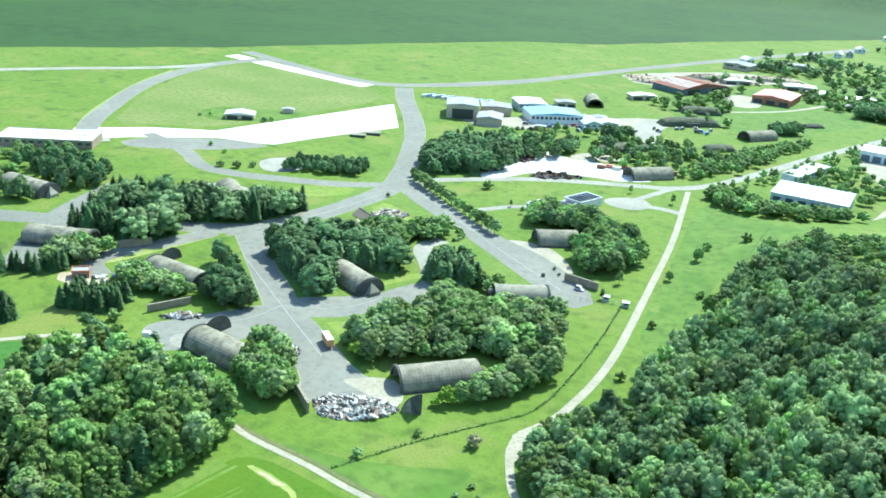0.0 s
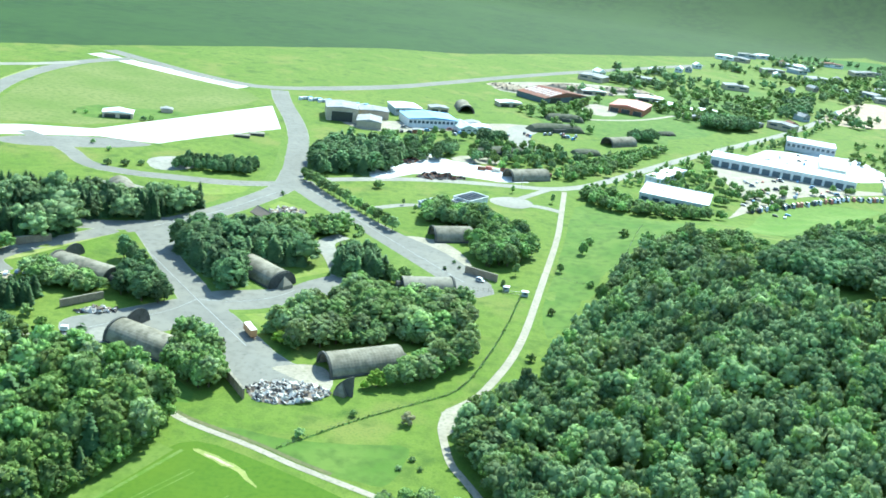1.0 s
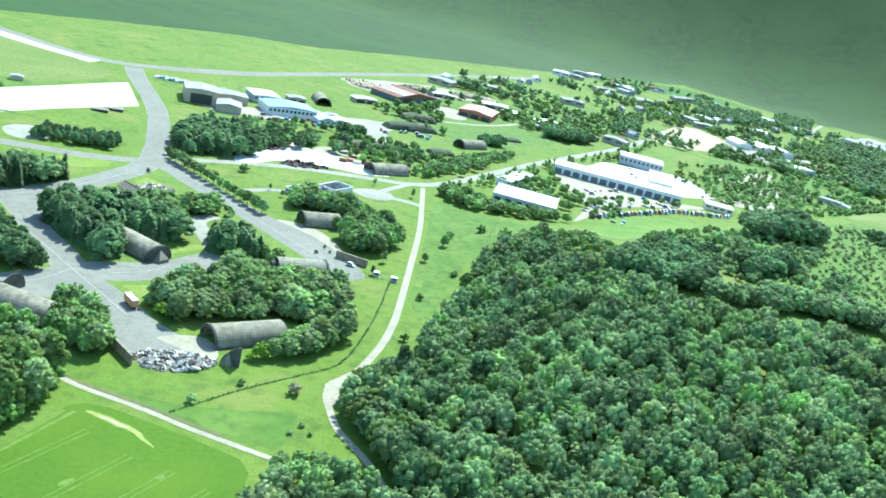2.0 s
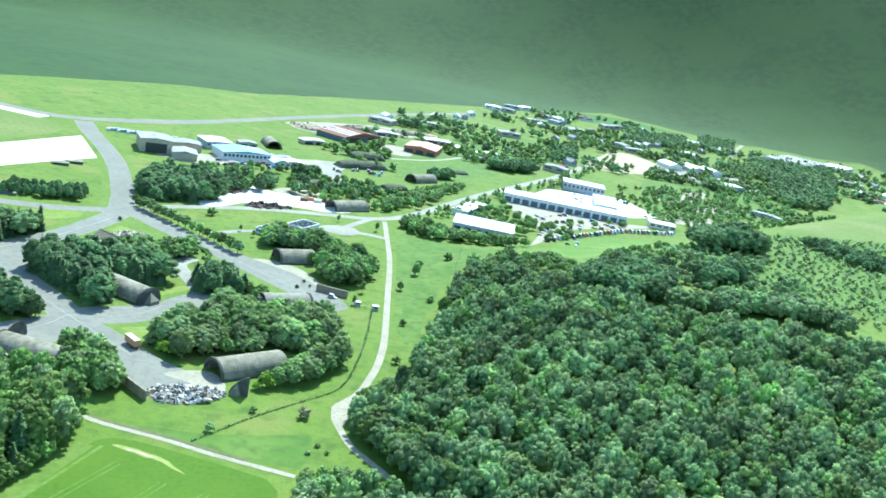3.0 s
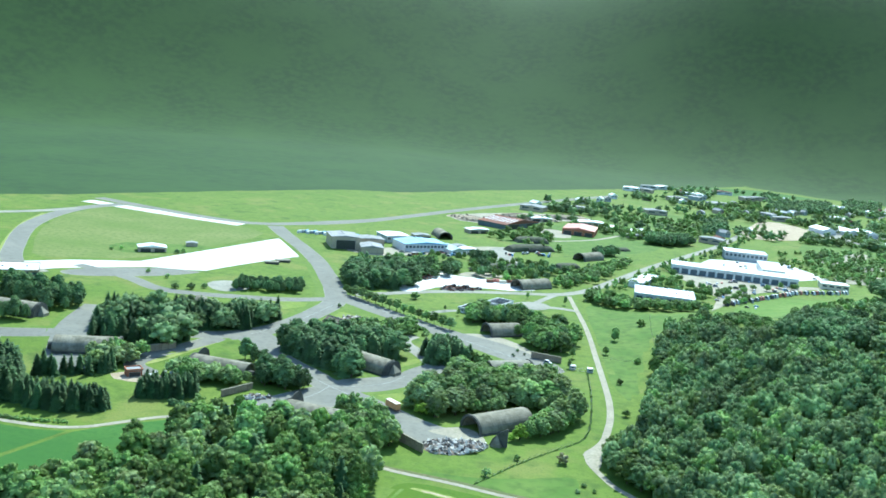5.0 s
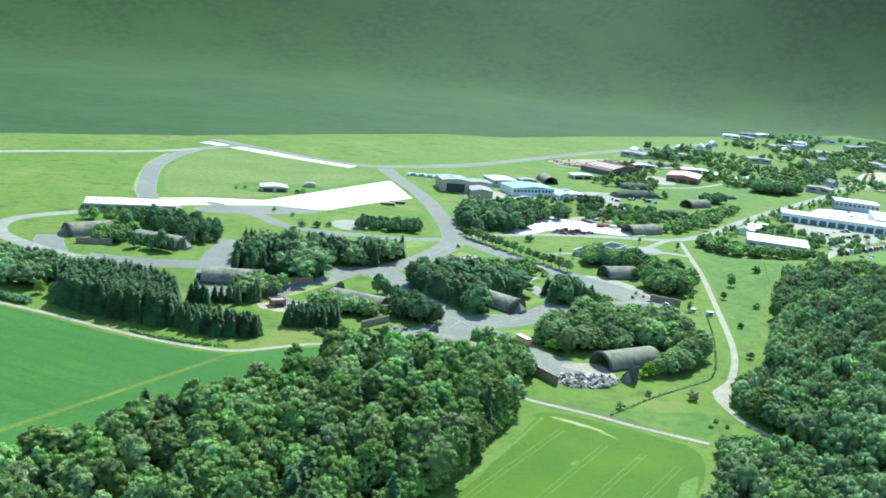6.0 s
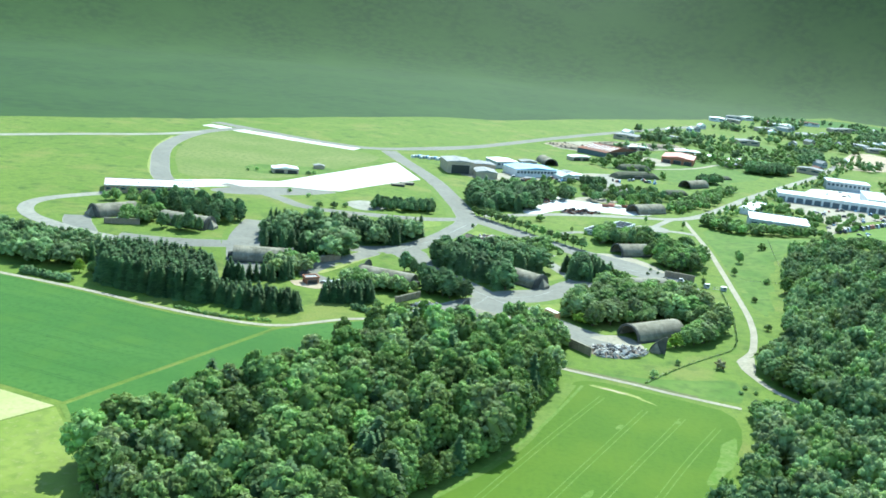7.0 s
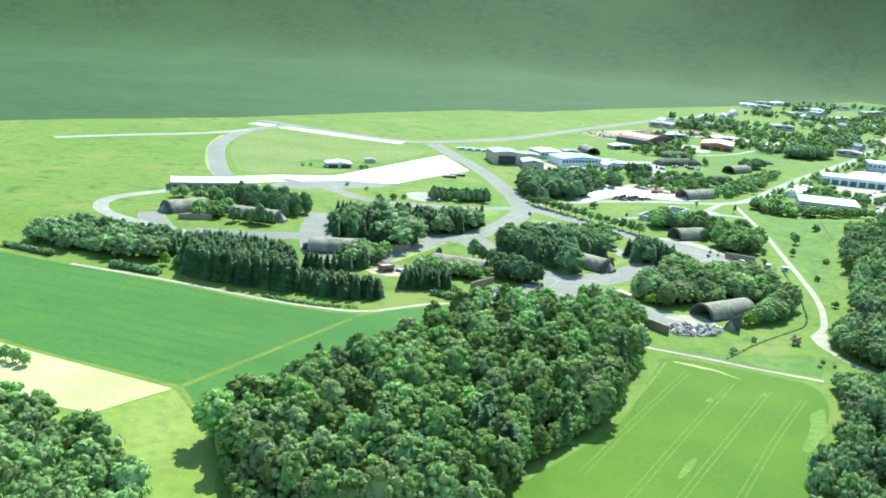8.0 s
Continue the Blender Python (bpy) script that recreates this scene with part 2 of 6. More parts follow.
def rounded(pts, times=2):
    for _ in range(times):
        pts = [q for a, b in zip(pts, pts[1:] + pts[:1]) for q in ((a[0] * 0.75 + b[0] * 0.25, a[1] * 0.75 + b[1] * 0.25), (a[0] * 0.25 + b[0] * 0.75, a[1] * 0.25 + b[1] * 0.75))]
    return pts


def bent(pts, times=2):
    for _ in range(times):
        mid = [q for a, b in zip(pts, pts[1:]) for q in ((a[0] * 0.75 + b[0] * 0.25, a[1] * 0.75 + b[1] * 0.25), (a[0] * 0.25 + b[0] * 0.75, a[1] * 0.25 + b[1] * 0.75))]
        pts = [pts[0]] + mid[1:-1] + [pts[-1]]
    return pts


CELL = 10.0


def sheet(name, pts, lift, material, label, category, soft=2, ragged=0.0):
    """A surface of that outline, laid on the ground."""
    pts = rounded(pts, soft) if soft else pts
    if ragged:
        pts = [(x + ragged * noise.noise((x * 0.15, y * 0.15, 7)), y + ragged * noise.noise((x * 0.15, y * 0.15, 3))) for x, y in pts]
    bm = bmesh.new()
    bm.faces.new([bm.verts.new((x, y, 0)) for x, y in pts])
    for axis in (0, 1):
        lo, hi = min(p[axis] for p in pts), max(p[axis] for p in pts)
        n = math.ceil(lo / CELL) * CELL
        while n < hi:
            co, no = Vector((0, 0, 0)), Vector((0, 0, 0))
            co[axis], no[axis] = n, 1
            bmesh.ops.bisect_plane(bm, geom=list(bm.verts) + list(bm.edges) + list(bm.faces), plane_co=co, plane_no=no)
            n += CELL
    for f in bm.faces:
        if f.normal.z < 0:
            f.normal_flip()
    for v in bm.verts:
        v.co.z = lie(v.co.x, v.co.y) + lift
    ob = part(name, bm, material, None)
    if material == M["asphalt"]:
        area = sum(a[0] * b[1] - b[0] * a[1] for a, b in zip(pts, pts[1:] + pts[:1]))
        k = 0.45 if area > 0 else -0.45
        rim = []
        for a, p, b in zip(pts[-1:] + pts[:-1], pts, pts[1:] + pts[:1]):
            dx, dy = b[0] - a[0], b[1] - a[1]
            n = math.hypot(dx, dy) or 1.0
            rim.append((p[0] + dy / n * k, p[1] - dx / n * k))
        sheet("kerb", rim, 0.052, M["paving"], "pale worn concrete edge of the asphalt", "kerb", 0)
    return tagged(ob, label, category, "", "structure")


def ribbon(pts, width, times=2):
    """The outline of a strip along a line."""
    pts = bent(pts, times)
    left, right = [], []
    for i, (x, y) in enumerate(pts):
        a, b = pts[max(0, i - 1)], pts[min(len(pts) - 1, i + 1)]
        dx, dy = b[0] - a[0], b[1] - a[1]
        n = math.hypot(dx, dy)
        w = width / 2
        left.append((x - dy / n * w, y + dx / n * w))
        right.append((x + dy / n * w, y - dx / n * w))
    return left + right[::-1]


def strip(name, pts, width, lift, material, label, category="road"):
    return sheet(name, ribbon(pts, width), lift, material, label, category, soft=0)


def inside(x, y, poly):
    hit, j = False, len(poly) - 1
    for i in range(len(poly)):
        (xa, ya), (xb, yb) = poly[i], poly[j]
        if (ya > y) != (yb > y) and x < (xb - xa) * (y - ya) / (yb - ya) + xa:
            hit = not hit
        j = i
    return hit


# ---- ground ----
def add_made_up_woods(m, a, b):
    """Made-up woods with a ragged edge that darken unseen land behind the airfield and on the distant hills."""
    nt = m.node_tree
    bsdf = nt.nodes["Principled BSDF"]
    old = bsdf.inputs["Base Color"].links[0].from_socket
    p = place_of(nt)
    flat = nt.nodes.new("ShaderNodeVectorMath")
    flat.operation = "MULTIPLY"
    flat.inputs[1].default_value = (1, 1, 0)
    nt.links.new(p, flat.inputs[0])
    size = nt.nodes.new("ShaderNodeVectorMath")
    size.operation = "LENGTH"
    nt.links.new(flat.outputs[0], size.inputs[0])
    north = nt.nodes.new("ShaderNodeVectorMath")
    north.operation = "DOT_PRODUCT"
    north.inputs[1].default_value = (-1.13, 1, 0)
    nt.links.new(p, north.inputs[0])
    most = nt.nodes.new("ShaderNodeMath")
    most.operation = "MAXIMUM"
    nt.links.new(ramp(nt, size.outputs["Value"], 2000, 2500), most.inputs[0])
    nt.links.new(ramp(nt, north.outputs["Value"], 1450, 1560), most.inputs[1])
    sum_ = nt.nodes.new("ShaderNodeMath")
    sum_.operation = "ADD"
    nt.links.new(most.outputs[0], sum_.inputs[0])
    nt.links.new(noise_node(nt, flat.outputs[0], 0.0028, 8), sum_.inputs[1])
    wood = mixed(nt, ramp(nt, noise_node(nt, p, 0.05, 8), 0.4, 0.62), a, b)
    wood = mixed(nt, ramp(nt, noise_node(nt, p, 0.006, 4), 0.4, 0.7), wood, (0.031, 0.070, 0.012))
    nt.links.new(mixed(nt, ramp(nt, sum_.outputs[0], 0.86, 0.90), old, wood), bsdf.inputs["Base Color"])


def patches(m, scale, lo, hi, colour, strength=0.8):
    """Another growth in patches over a ground cover."""
    nt = m.node_tree
    bsdf = nt.nodes["Principled BSDF"]
    old = bsdf.inputs["Base Color"].links[0].from_socket
    k = nt.nodes.new("ShaderNodeMath")
    k.operation = "MULTIPLY"
    k.inputs[1].default_value = strength
    nt.links.new(ramp(nt, noise_node(nt, place_of(nt), scale, 7), lo, hi), k.inputs[0])
    nt.links.new(mixed(nt, k.outputs[0], old, colour), bsdf.inputs["Base Color"])


patches(M["grass"], 0.026, 0.53, 0.66, (0.165, 0.180, 0.038))
patches(M["grass"], 0.07, 0.56, 0.70, (0.046, 0.088, 0.010))
patches(M["grass"], 0.33, 0.58, 0.74, (0.15, 0.19, 0.035), 0.5)
patches(M["grass"], 0.9, 0.50, 0.72, (0.050, 0.098, 0.010), 0.6)
patches(M["grass"], 1.7, 0.54, 0.74, (0.175, 0.225, 0.050), 0.5)
patches(M["lime"], 0.8, 0.5, 0.72, (0.055, 0.118, 0.006), 0.45)
patches(M["margin"], 0.7, 0.5, 0.72, (0.07, 0.12, 0.014), 0.5)
patches(M["olive"], 0.12, 0.52, 0.68, (0.13, 0.16, 0.04), 0.6)
patches(M["olive"], 0.4, 0.55, 0.7, (0.25, 0.265, 0.085), 0.6)
patches(M["lime"], 0.02, 0.45, 0.65, (0.096, 0.150, 0.007), 0.7)
patches(M["crop"], 0.045, 0.5, 0.68, (0.060, 0.132, 0.014), 0.6)
patches(M["asphalt"], 0.05, 0.52, 0.68, (0.225, 0.215, 0.17), 0.6)
patches(M["asphalt"], 0.5, 0.6, 0.72, (0.085, 0.085, 0.072), 0.5)
patches(M["white"], 0.12, 0.55, 0.7, (0.42, 0.40, 0.34), 0.5)
patches(M["gravel"], 0.35, 0.56, 0.72, (0.17, 0.185, 0.08), 0.5)
patches(M["concrete"], 0.22, 0.52, 0.66, (0.065, 0.066, 0.042), 0.4)
add_made_up_woods(M["grass"], (0.019, 0.048, 0.009), (0.028, 0.065, 0.011))
xs = np.concatenate([np.arange(-4600, -700, 130.0), np.arange(-700, 800, CELL), np.arange(800, 4700, 130.0)])
ys = np.concatenate([np.arange(-1200, -200, 100.0), np.arange(-200, 1400, CELL), np.arange(1400, 4750, 130.0)])
gx, gy = np.meshgrid(xs, ys)
gz = np.array([[lie(float(x), float(y)) for x in xs] for y in ys])
nx, ny = len(xs), len(ys)
idx = np.arange(nx * ny).reshape(ny, nx)
quads = np.stack([idx[:-1, :-1], idx[:-1, 1:], idx[1:, 1:], idx[1:, :-1]], -1).reshape(-1, 4)
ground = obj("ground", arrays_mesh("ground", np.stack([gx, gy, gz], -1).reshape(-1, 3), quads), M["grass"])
tagged(ground, "sunlit green grassland with rougher patches", "grass", "", "structure")

# fields
sheet("field", [(-430, 335), (-340, 316), (-283, 304), (-234, 290), (-196, 285), (-181, 287), (-228, 182), (-292, 199), (-430, 245)], 0.04, M["crop"], "blue-green field of young cereal", "field", 0)
sheet("field", [(-178, 287), (-164, 300), (-140, 316), (-110, 312), (-140, 230), (-190, 170), (-200, 148), (-206, 152), (-226, 180)], 0.04, M["crop"], "narrow strip of blue-green cereal beside the wood", "field", 0)
sheet("field", [(-229, 178), (-292, 196), (-430, 240), (-430, 130), (-290, 156), (-247, 150)], 0.05, M["wheat"], "pale straw-coloured mown field", "field", 0)
sheet("field", [(-247, 149), (-228, 177), (-206, 150), (-192, 128), (-180, 80), (-320, 50), (-320, 130)], 0.05, M["olive"], "rough yellow-green meadow with mown swaths", "meadow", 0, 0)
sheet("field", [(-94, 145), (-62, 195), (-52, 235), (-42, 268), (-33, 274), (-12, 269), (8, 263), (25, 257), (26, 235), (16, 205), (2, 165), (-14, 120), (-40, 80), (-130, 80)], 0.05, M["lime"], "bright green young crop with faint wheel tracks", "field", 1)
strip("field_margin", [(-120, 110), (-90, 152), (-64, 193), (-53, 232), (-43, 266)], 7, 0.08, M["margin"], "strip of rough grass along the wood", "verge")
strip("field_margin", [(-228, 181), (-205, 232), (-180, 287)], 0.7, 0.08, M["margin"], "grassy boundary line between two crops", "verge")
strip("field_margin", [(-227, 180), (-212, 160), (-200, 146)], 2.2, 0.09, M["margin"], "worn grassy path at the field corner", "verge")
sheet("bare_patch", [(-34, 268.5), (-27, 267.2), (-19, 264.6), (-12, 260.6), (-6, 255.2), (-6.6, 254.2), (-13, 258.8), (-20, 262), (-28, 264.4), (-33, 266)], 0.086, M["verge"], "dry yellow patch at the field corner", "verge", 1, 2.2)
sheet("bare_patch", [(-30, 266.8), (-24, 265.4), (-17, 262.6), (-17.4, 261.8), (-24, 264.2), (-30, 265.6)], 0.094, M["earth"], "bare earth ruts at the field corner", "verge", 1, 1.2)
sheet("bare_patch", [(22, 234), (20.5, 222), (18, 211), (10, 192), (4, 186), (6, 196), (11, 208), (17, 224)], 0.098, M["laid"], "pale laid patch in the young crop", "verge", 2, 2.5)
sheet("bare_patch", [(-36, 173), (-37.5, 165), (-43, 154), (-45, 155), (-40, 167)], 0.098, M["laid"], "pale laid patch in the young crop", "verge", 2, 1.2)
sheet("bare_patch", [(-26, 224), (-24, 229), (-22, 230), (-23, 225)], 0.098, M["laid"], "small laid patch in the young crop", "verge", 1, 0.8)
sheet("bare_patch", [(-2, 238), (0, 241), (2, 240.5), (1, 237.5)], 0.098, M["laid"], "small laid patch in the young crop", "verge", 1, 0.8)
# wheel tracks: pairs of ruts that run up the field and bend along its head
for k, pts in enumerate((((3, 244), (-18, 199), (-38, 156), (-58, 112)), ((16, 238), (-1, 203), (-19, 161), (-40, 112)), ((-12, 247), (-37, 192), (-56, 149), (-74, 108)), ((-29, 256), (-52, 206), (-76, 150)))):
    for s in (-1.0, 1.0):
        strip("wheel_track", [(x + s, y - 0.4 * s) for x, y in pts], 0.42, 0.085 + 0.001 * k, M["laid"], "paler wheel track in the crop", "track")
strip("wheel_track", [(-37, 266), (-52, 222), (-66, 190), (-79, 165), (-96, 138)], 1.4, 0.099, M["laid"], "pale worn track along the wood", "track")
for n in range(1, 10):
    # tramlines run along the head of the field and end at its boundary strip
    x1, y1 = -181 - 4.5 * n, 287 - 10.0 * n
    x0 = -428
    y0 = y1 + (x1 - x0) * 0.235
    if n > 7:
        x0, y0 = x1 - (10 - n) * 42, y1 + (10 - n) * 10
    for k in (0.0, 1.8):
        strip("wheel_track", [(x0, y0 + k), ((x0 + x1) / 2, (y0 + y1) / 2 + k + 0.6), (x1 - 2, y1 + k)], 0.5, 0.062 + 0.001 * n, M["crop_dark"], "faint dark wheel track in the cereal", "track")

# farmland beyond the estate
sheet("field", [(450, 1860), (730, 1985), (620, 2110), (420, 2010)], 0.1, M["crop"], "distant farm field beyond the estate", "field", 0)

# rougher grass
sheet("meadow", [(70, 660), (110, 630), (150, 620), (150, 580), (112, 560), (96, 500), (84, 430), (70, 400), (66, 470), (69, 560)], 0.04, M["dark_meadow"], "rough olive meadow with tussocks", "meadow", 2, 4.0)
sheet("meadow", [(-110, 318), (-96, 326), (-70, 316), (-46, 300), (-50, 292), (-72, 300)], 0.03, M["dark_meadow"], "rough grass below a shelter", "meadow", 2, 3.0)
sheet("meadow", [(-40, 286), (0, 284), (36, 300), (34, 276), (28, 266), (0, 274)], 0.03, M["dark_meadow"], "tall grass beside the farm track", "meadow", 2, 2.0)
sheet("meadow", [(-352, 602), (-374, 650), (-400, 715), (-416, 790), (-414, 870), (-390, 880), (-330, 856), (-250, 838), (-216, 800), (-250, 700), (-280, 632), (-322, 612)], 0.026, M["airfield"], "dry yellowish airfield grass", "meadow", 1, 3.0)
sheet("meadow", [(-300, 640), (-230, 690), (-240, 720), (-330, 690)], 0.03, M["dark_meadow"], "rough grass on the airfield", "meadow", 2, 6.0)
sheet("meadow", [(-160, 520), (-130, 545), (-128, 565), (-168, 545)], 0.03, M["olive"], "yellowish grass beside a taxiway", "meadow", 2, 3.0)
sheet("meadow", [(-106, 548), (-66, 520), (-84, 510), (-112, 530)], 0.03, M["olive"], "yellowish lawn between taxiways", "meadow", 2, 2.0)
sheet("meadow", [(-8, 462), (4, 452), (14, 446), (-6, 440), (-18, 448)], 0.03, M["olive"], "yellowish lawn beside a taxiway", "meadow", 2, 2.0)
sheet("meadow", [(-60, 420), (-44, 428), (-40, 450), (-52, 446)], 0.03, M["olive"], "yellowish lawn beside a shelter", "meadow", 2, 2.0)
sheet("meadow", [(-64, 374), (-46, 388), (-36, 380), (-46, 366), (-54, 362)], 0.03, M["olive"], "yellowish lawn at a taxiway corner", "meadow", 2, 1.0)
sheet("meadow", [(180, 600), (240, 560), (330, 520), (420, 500), (560, 600), (560, 800), (420, 760), (320, 720), (240, 660)], 0.15, M["dark_meadow"], "rough olive hillside grass", "meadow", 2, 6.0)
sheet("meadow", [(168, 588), (186, 640), (204, 712), (250, 762), (305, 768), (286, 726), (250, 672), (214, 616), (192, 588)], 0.19, M["meadow"], "bright hay meadow below a depot", "meadow", 1, 3.0)
sheet("yard", [(-6, 886), (19, 903), (24, 880), (16, 843), (34, 796), (6, 782), (-4, 838)], 0.10, M["paving"], "pale yard between old bunkers", "yard", 1, 2.0)
sheet("yard", [(-34, 716), (-14, 714), (15, 731), (2, 742), (-23, 740)], 0.10, M["gravel"], "pale gravel yard beside a bunker", "yard", 1, 2.0)
sheet("earthworks", [(337, 1222), (395, 1360), (440, 1447), (492, 1378), (447, 1236), (355, 1170)], 0.10, M["earth"], "bare pale brown ground beside the road", "earth", 1, 8.0)
sheet("yard", [(371, 1016), (448, 1116), (483, 1148), (470, 1100), (410, 1016)], 0.10, M["gravel"], "pale track through scrub", "yard", 1, 4.0)
sheet("yard", [(405, 990), (465, 1040), (480, 1030), (430, 972)], 0.12, M["gravel"], "pale storage ground in scrub", "yard", 1, 4.0)
sheet("yard", [(620, 1722), (667, 1696), (720, 1737), (663, 1745)], 0.10, M["white"], "bright concrete strip among groves", "yard", 0)
strip("estate_road", [(65, 976), (102, 1003), (127, 1031), (156, 1081), (171, 1097)], 5, 0.10, M["gravel"], "pale track across a meadow")
strip("estate_road", [(590, 1290), (613, 1354), (660, 1510), (730, 1725), (860, 1990)], 8, 0.10, M["paving"], "pale concrete road between groves")
strip("estate_road", [(960, 1640), (1073, 1863), (1140, 1980)], 9, 0.10, M["paving"], "pale concrete road on the far side of a works")
sheet("yard", [(345, 880), (400, 890), (430, 950), (380, 960)], 0.07, M["gravel"], "pale storage ground behind a depot", "yard", 1, 8.0)
sheet("yard", [(440, 1240), (600, 1230), (640, 1330), (560, 1400), (470, 1380)], 0.07, M["paving"], "pale yard round white sheds", "yard", 1, 8.0)
sheet("meadow", [(420, 755), (560, 790), (700, 860), (760, 1050), (640, 1040), (520, 960), (450, 850)], 0.16, M["airfield"], "rough olive grass beyond the hill", "meadow", 2, 6.0)
sheet("estate_ground", [(40, 900), (120, 880), (170, 960), (230, 1080), (300, 1200), (360, 1380), (250, 1400), (120, 1180), (-20, 980)], 0.05, M["dark_meadow"], "rough ground among industrial sheds", "ground", 2, 10.0)
sheet("estate_ground", [(330, 900), (470, 960), (640, 1150), (700, 1400), (560, 1420), (400, 1180)], 0.05, M["dark_meadow"], "scrubby ground behind a depot", "ground", 2, 10.0)

# grass edges of the taxiways
for n, (pts, w) in enumerate((([(-132, 430), (-88, 384), (-48, 348)], 25), ([(-300, 402), (-242, 414), (-196, 432), (-150, 458)], 22), ([(-150, 458), (-130, 502), (-116, 555), (-121, 610), (-150, 705)], 27), ([(-96, 570), (-40, 512), (30, 450)], 40), ([(-84, 386), (-56, 396), (-24, 440)], 34), ([(-248, 480), (-243, 430), (-214, 362)], 28))):
    strip("verge", pts, w, 0.044 + 0.003 * n, M["margin"], "yellowish mown grass edge of a taxiway", "verge")

# paved surfaces
sheet("taxiway", [(-158, 456), (-140, 436), (-118, 409), (-97, 384), (-80, 362), (-64, 346), (-48, 330), (-42, 318), (-33, 312), (-4, 322), (-13, 336), (-30, 341), (-52, 362), (-72, 380), (-92, 402), (-112, 422), (-124, 438), (-134, 470), (-150, 474)], 0.07, M["asphalt"], "cracked grey asphalt taxiway", "taxiway", 1)
sheet("taxiway", [(-88, 392), (-78, 374), (-58, 382), (-44, 398), (-26, 424), (-18, 438), (-36, 444), (-48, 428), (-54, 413), (-70, 402)], 0.074, M["asphalt"], "grey asphalt apron before a shelter", "apron", 2)
sheet("taxiway", [(-128, 337), (-112, 321), (-101, 324), (-80, 350), (-70, 366), (-84, 388), (-96, 376), (-114, 352)], 0.078, M["asphalt"], "grey asphalt apron with stored debris", "apron", 2)
strip("taxiway", [(-310, 402), (-277, 403), (-242, 414), (-196, 432), (-150, 458), (-135, 490)], 13, 0.082, M["asphalt"], "long grey asphalt taxiway", "taxiway")
strip("taxiway", [(-160, 450), (-142, 472), (-130, 502), (-120, 537), (-113, 572), (-121, 610), (-133, 650), (-150, 705), (-172, 755), (-205, 815), (-225, 862)], 16, 0.086, M["asphalt"], "winding grey asphalt taxiway", "taxiway")
sheet("taxiway", [(-116, 588), (-104, 566), (-56, 524), (-26, 496), (12, 460), (31, 441), (44, 458), (19, 489), (3, 505), (-30, 524), (-91, 579), (-106, 600)], 0.09, M["asphalt"], "broad grey asphalt taxiway", "taxiway", 1)
strip("taxiway", [(-162, 445), (-172, 418), (-186, 395), (-190, 380), (-176, 372)], 10, 0.094, M["asphalt"], "grey asphalt drive to a shelter", "road")
strip("taxiway", [(-248, 480), (-243, 430), (-228, 385), (-214, 360)], 18, 0.098, M["asphalt"], "grey asphalt apron between shelters", "apron")
sheet("taxiway", [(-316, 566), (-300, 550), (-262, 568), (-238, 584), (-220, 606), (-233, 607), (-263, 603)], 0.078, M["asphalt"], "grey asphalt apron beside a long building", "apron", 2)
strip("taxiway", [(-310, 588), (-262, 566), (-232, 536), (-200, 536), (-175, 548), (-148, 560), (-120, 578)], 10, 0.083, M["asphalt"], "narrow grey asphalt taxiway", "taxiway")
sheet("pad", [(-212, 572), (-194, 594), (-172, 578), (-192, 548)], 0.07, M["paving"], "pale round parking pad", "apron", 2)
sheet("pad", [(-215, 508), (-190, 520), (-170, 512), (-182, 500), (-205, 498)], 0.07, M["paving"], "pale pad before a shelter", "apron", 2)
strip("loop_road", [(-268, 396), (-300, 397), (-324, 399), (-352, 408), (-378, 422), (-393, 445), (-394, 466), (-384, 486), (-362, 515), (-320, 560)], 10, 0.074, M["paving"], "curving pale concrete loop road", "road")
strip("loop_road", [(-330, 400), (-345, 420), (-352, 436)], 16, 0.07, M["asphalt"], "grey apron inside the loop", "apron")
sheet("runway_apron", [(-345, 541), (-314, 572), (-263, 605), (-235, 608), (-221, 612), (-171, 720), (-205, 790), (-247, 690), (-276, 622), (-318, 604), (-360, 572)], 0.06, M["white"], "bright white concrete apron", "apron", 0)
strip("taxiway", [(-350, 572), (-366, 598), (-384, 641), (-404, 690), (-418, 735), (-427, 798), (-423, 863), (-400, 905)], 15, 0.10, M["asphalt"], "curving grey asphalt taxiway", "taxiway")
strip("verge", [(-354, 566), (-374, 598), (-394, 641), (-427, 735), (-436, 798)], 3.0, 0.05, M["verge"], "dry yellow edge of a taxiway", "verge")
strip("taxiway", [(-560, 690), (-500, 755), (-470, 780), (-444, 811), (-424, 850)], 12, 0.104, M["paving"], "pale concrete taxiway", "taxiway")
strip("runway_apron", [(-440, 905), (-330, 868), (-256, 848)], 18, 0.06, M["white"], "bright white concrete strip", "taxiway")
strip("taxiway", [(-440, 935), (-300, 868), (-222, 862), (-135, 1008), (-9, 1254), (220, 1620)], 15, 0.07, M["asphalt"], "long grey taxiway across the grass", "taxiway")
strip("link_road", [(-34, 436), (-44, 460), (-60, 484), (-52, 500)], 10, 0.066, M["paving"], "pale gravelled link between aprons", "road")
sheet("forecourt", [(-34, 333), (-14, 345), (-4, 330), (-6, 322), (-26, 330)], 0.10, M["gravel"], "bright concrete forecourt before a shelter", "apron", 2)
sheet("forecourt", [(-112, 336), (-100, 342), (-96, 330), (-106, 326)], 0.10, M["paving"], "pale concrete threshold of a shelter", "apron", 2)
sheet("forecourt", [(6, 520), (-18, 522), (-24, 512), (2, 492), (20, 482), (26, 488)], 0.07, M["gravel"], "pale earth apron before a shelter", "apron", 2)
strip("perimeter_road", [(61, 675), (63, 620), (65, 563), (63, 480), (62, 430), (61, 403), (58.4, 378), (54.8, 360), (50.5, 341), (41.5, 326)], 3.6, 0.10, M["gravel"], "winding pale gravel perimeter road")
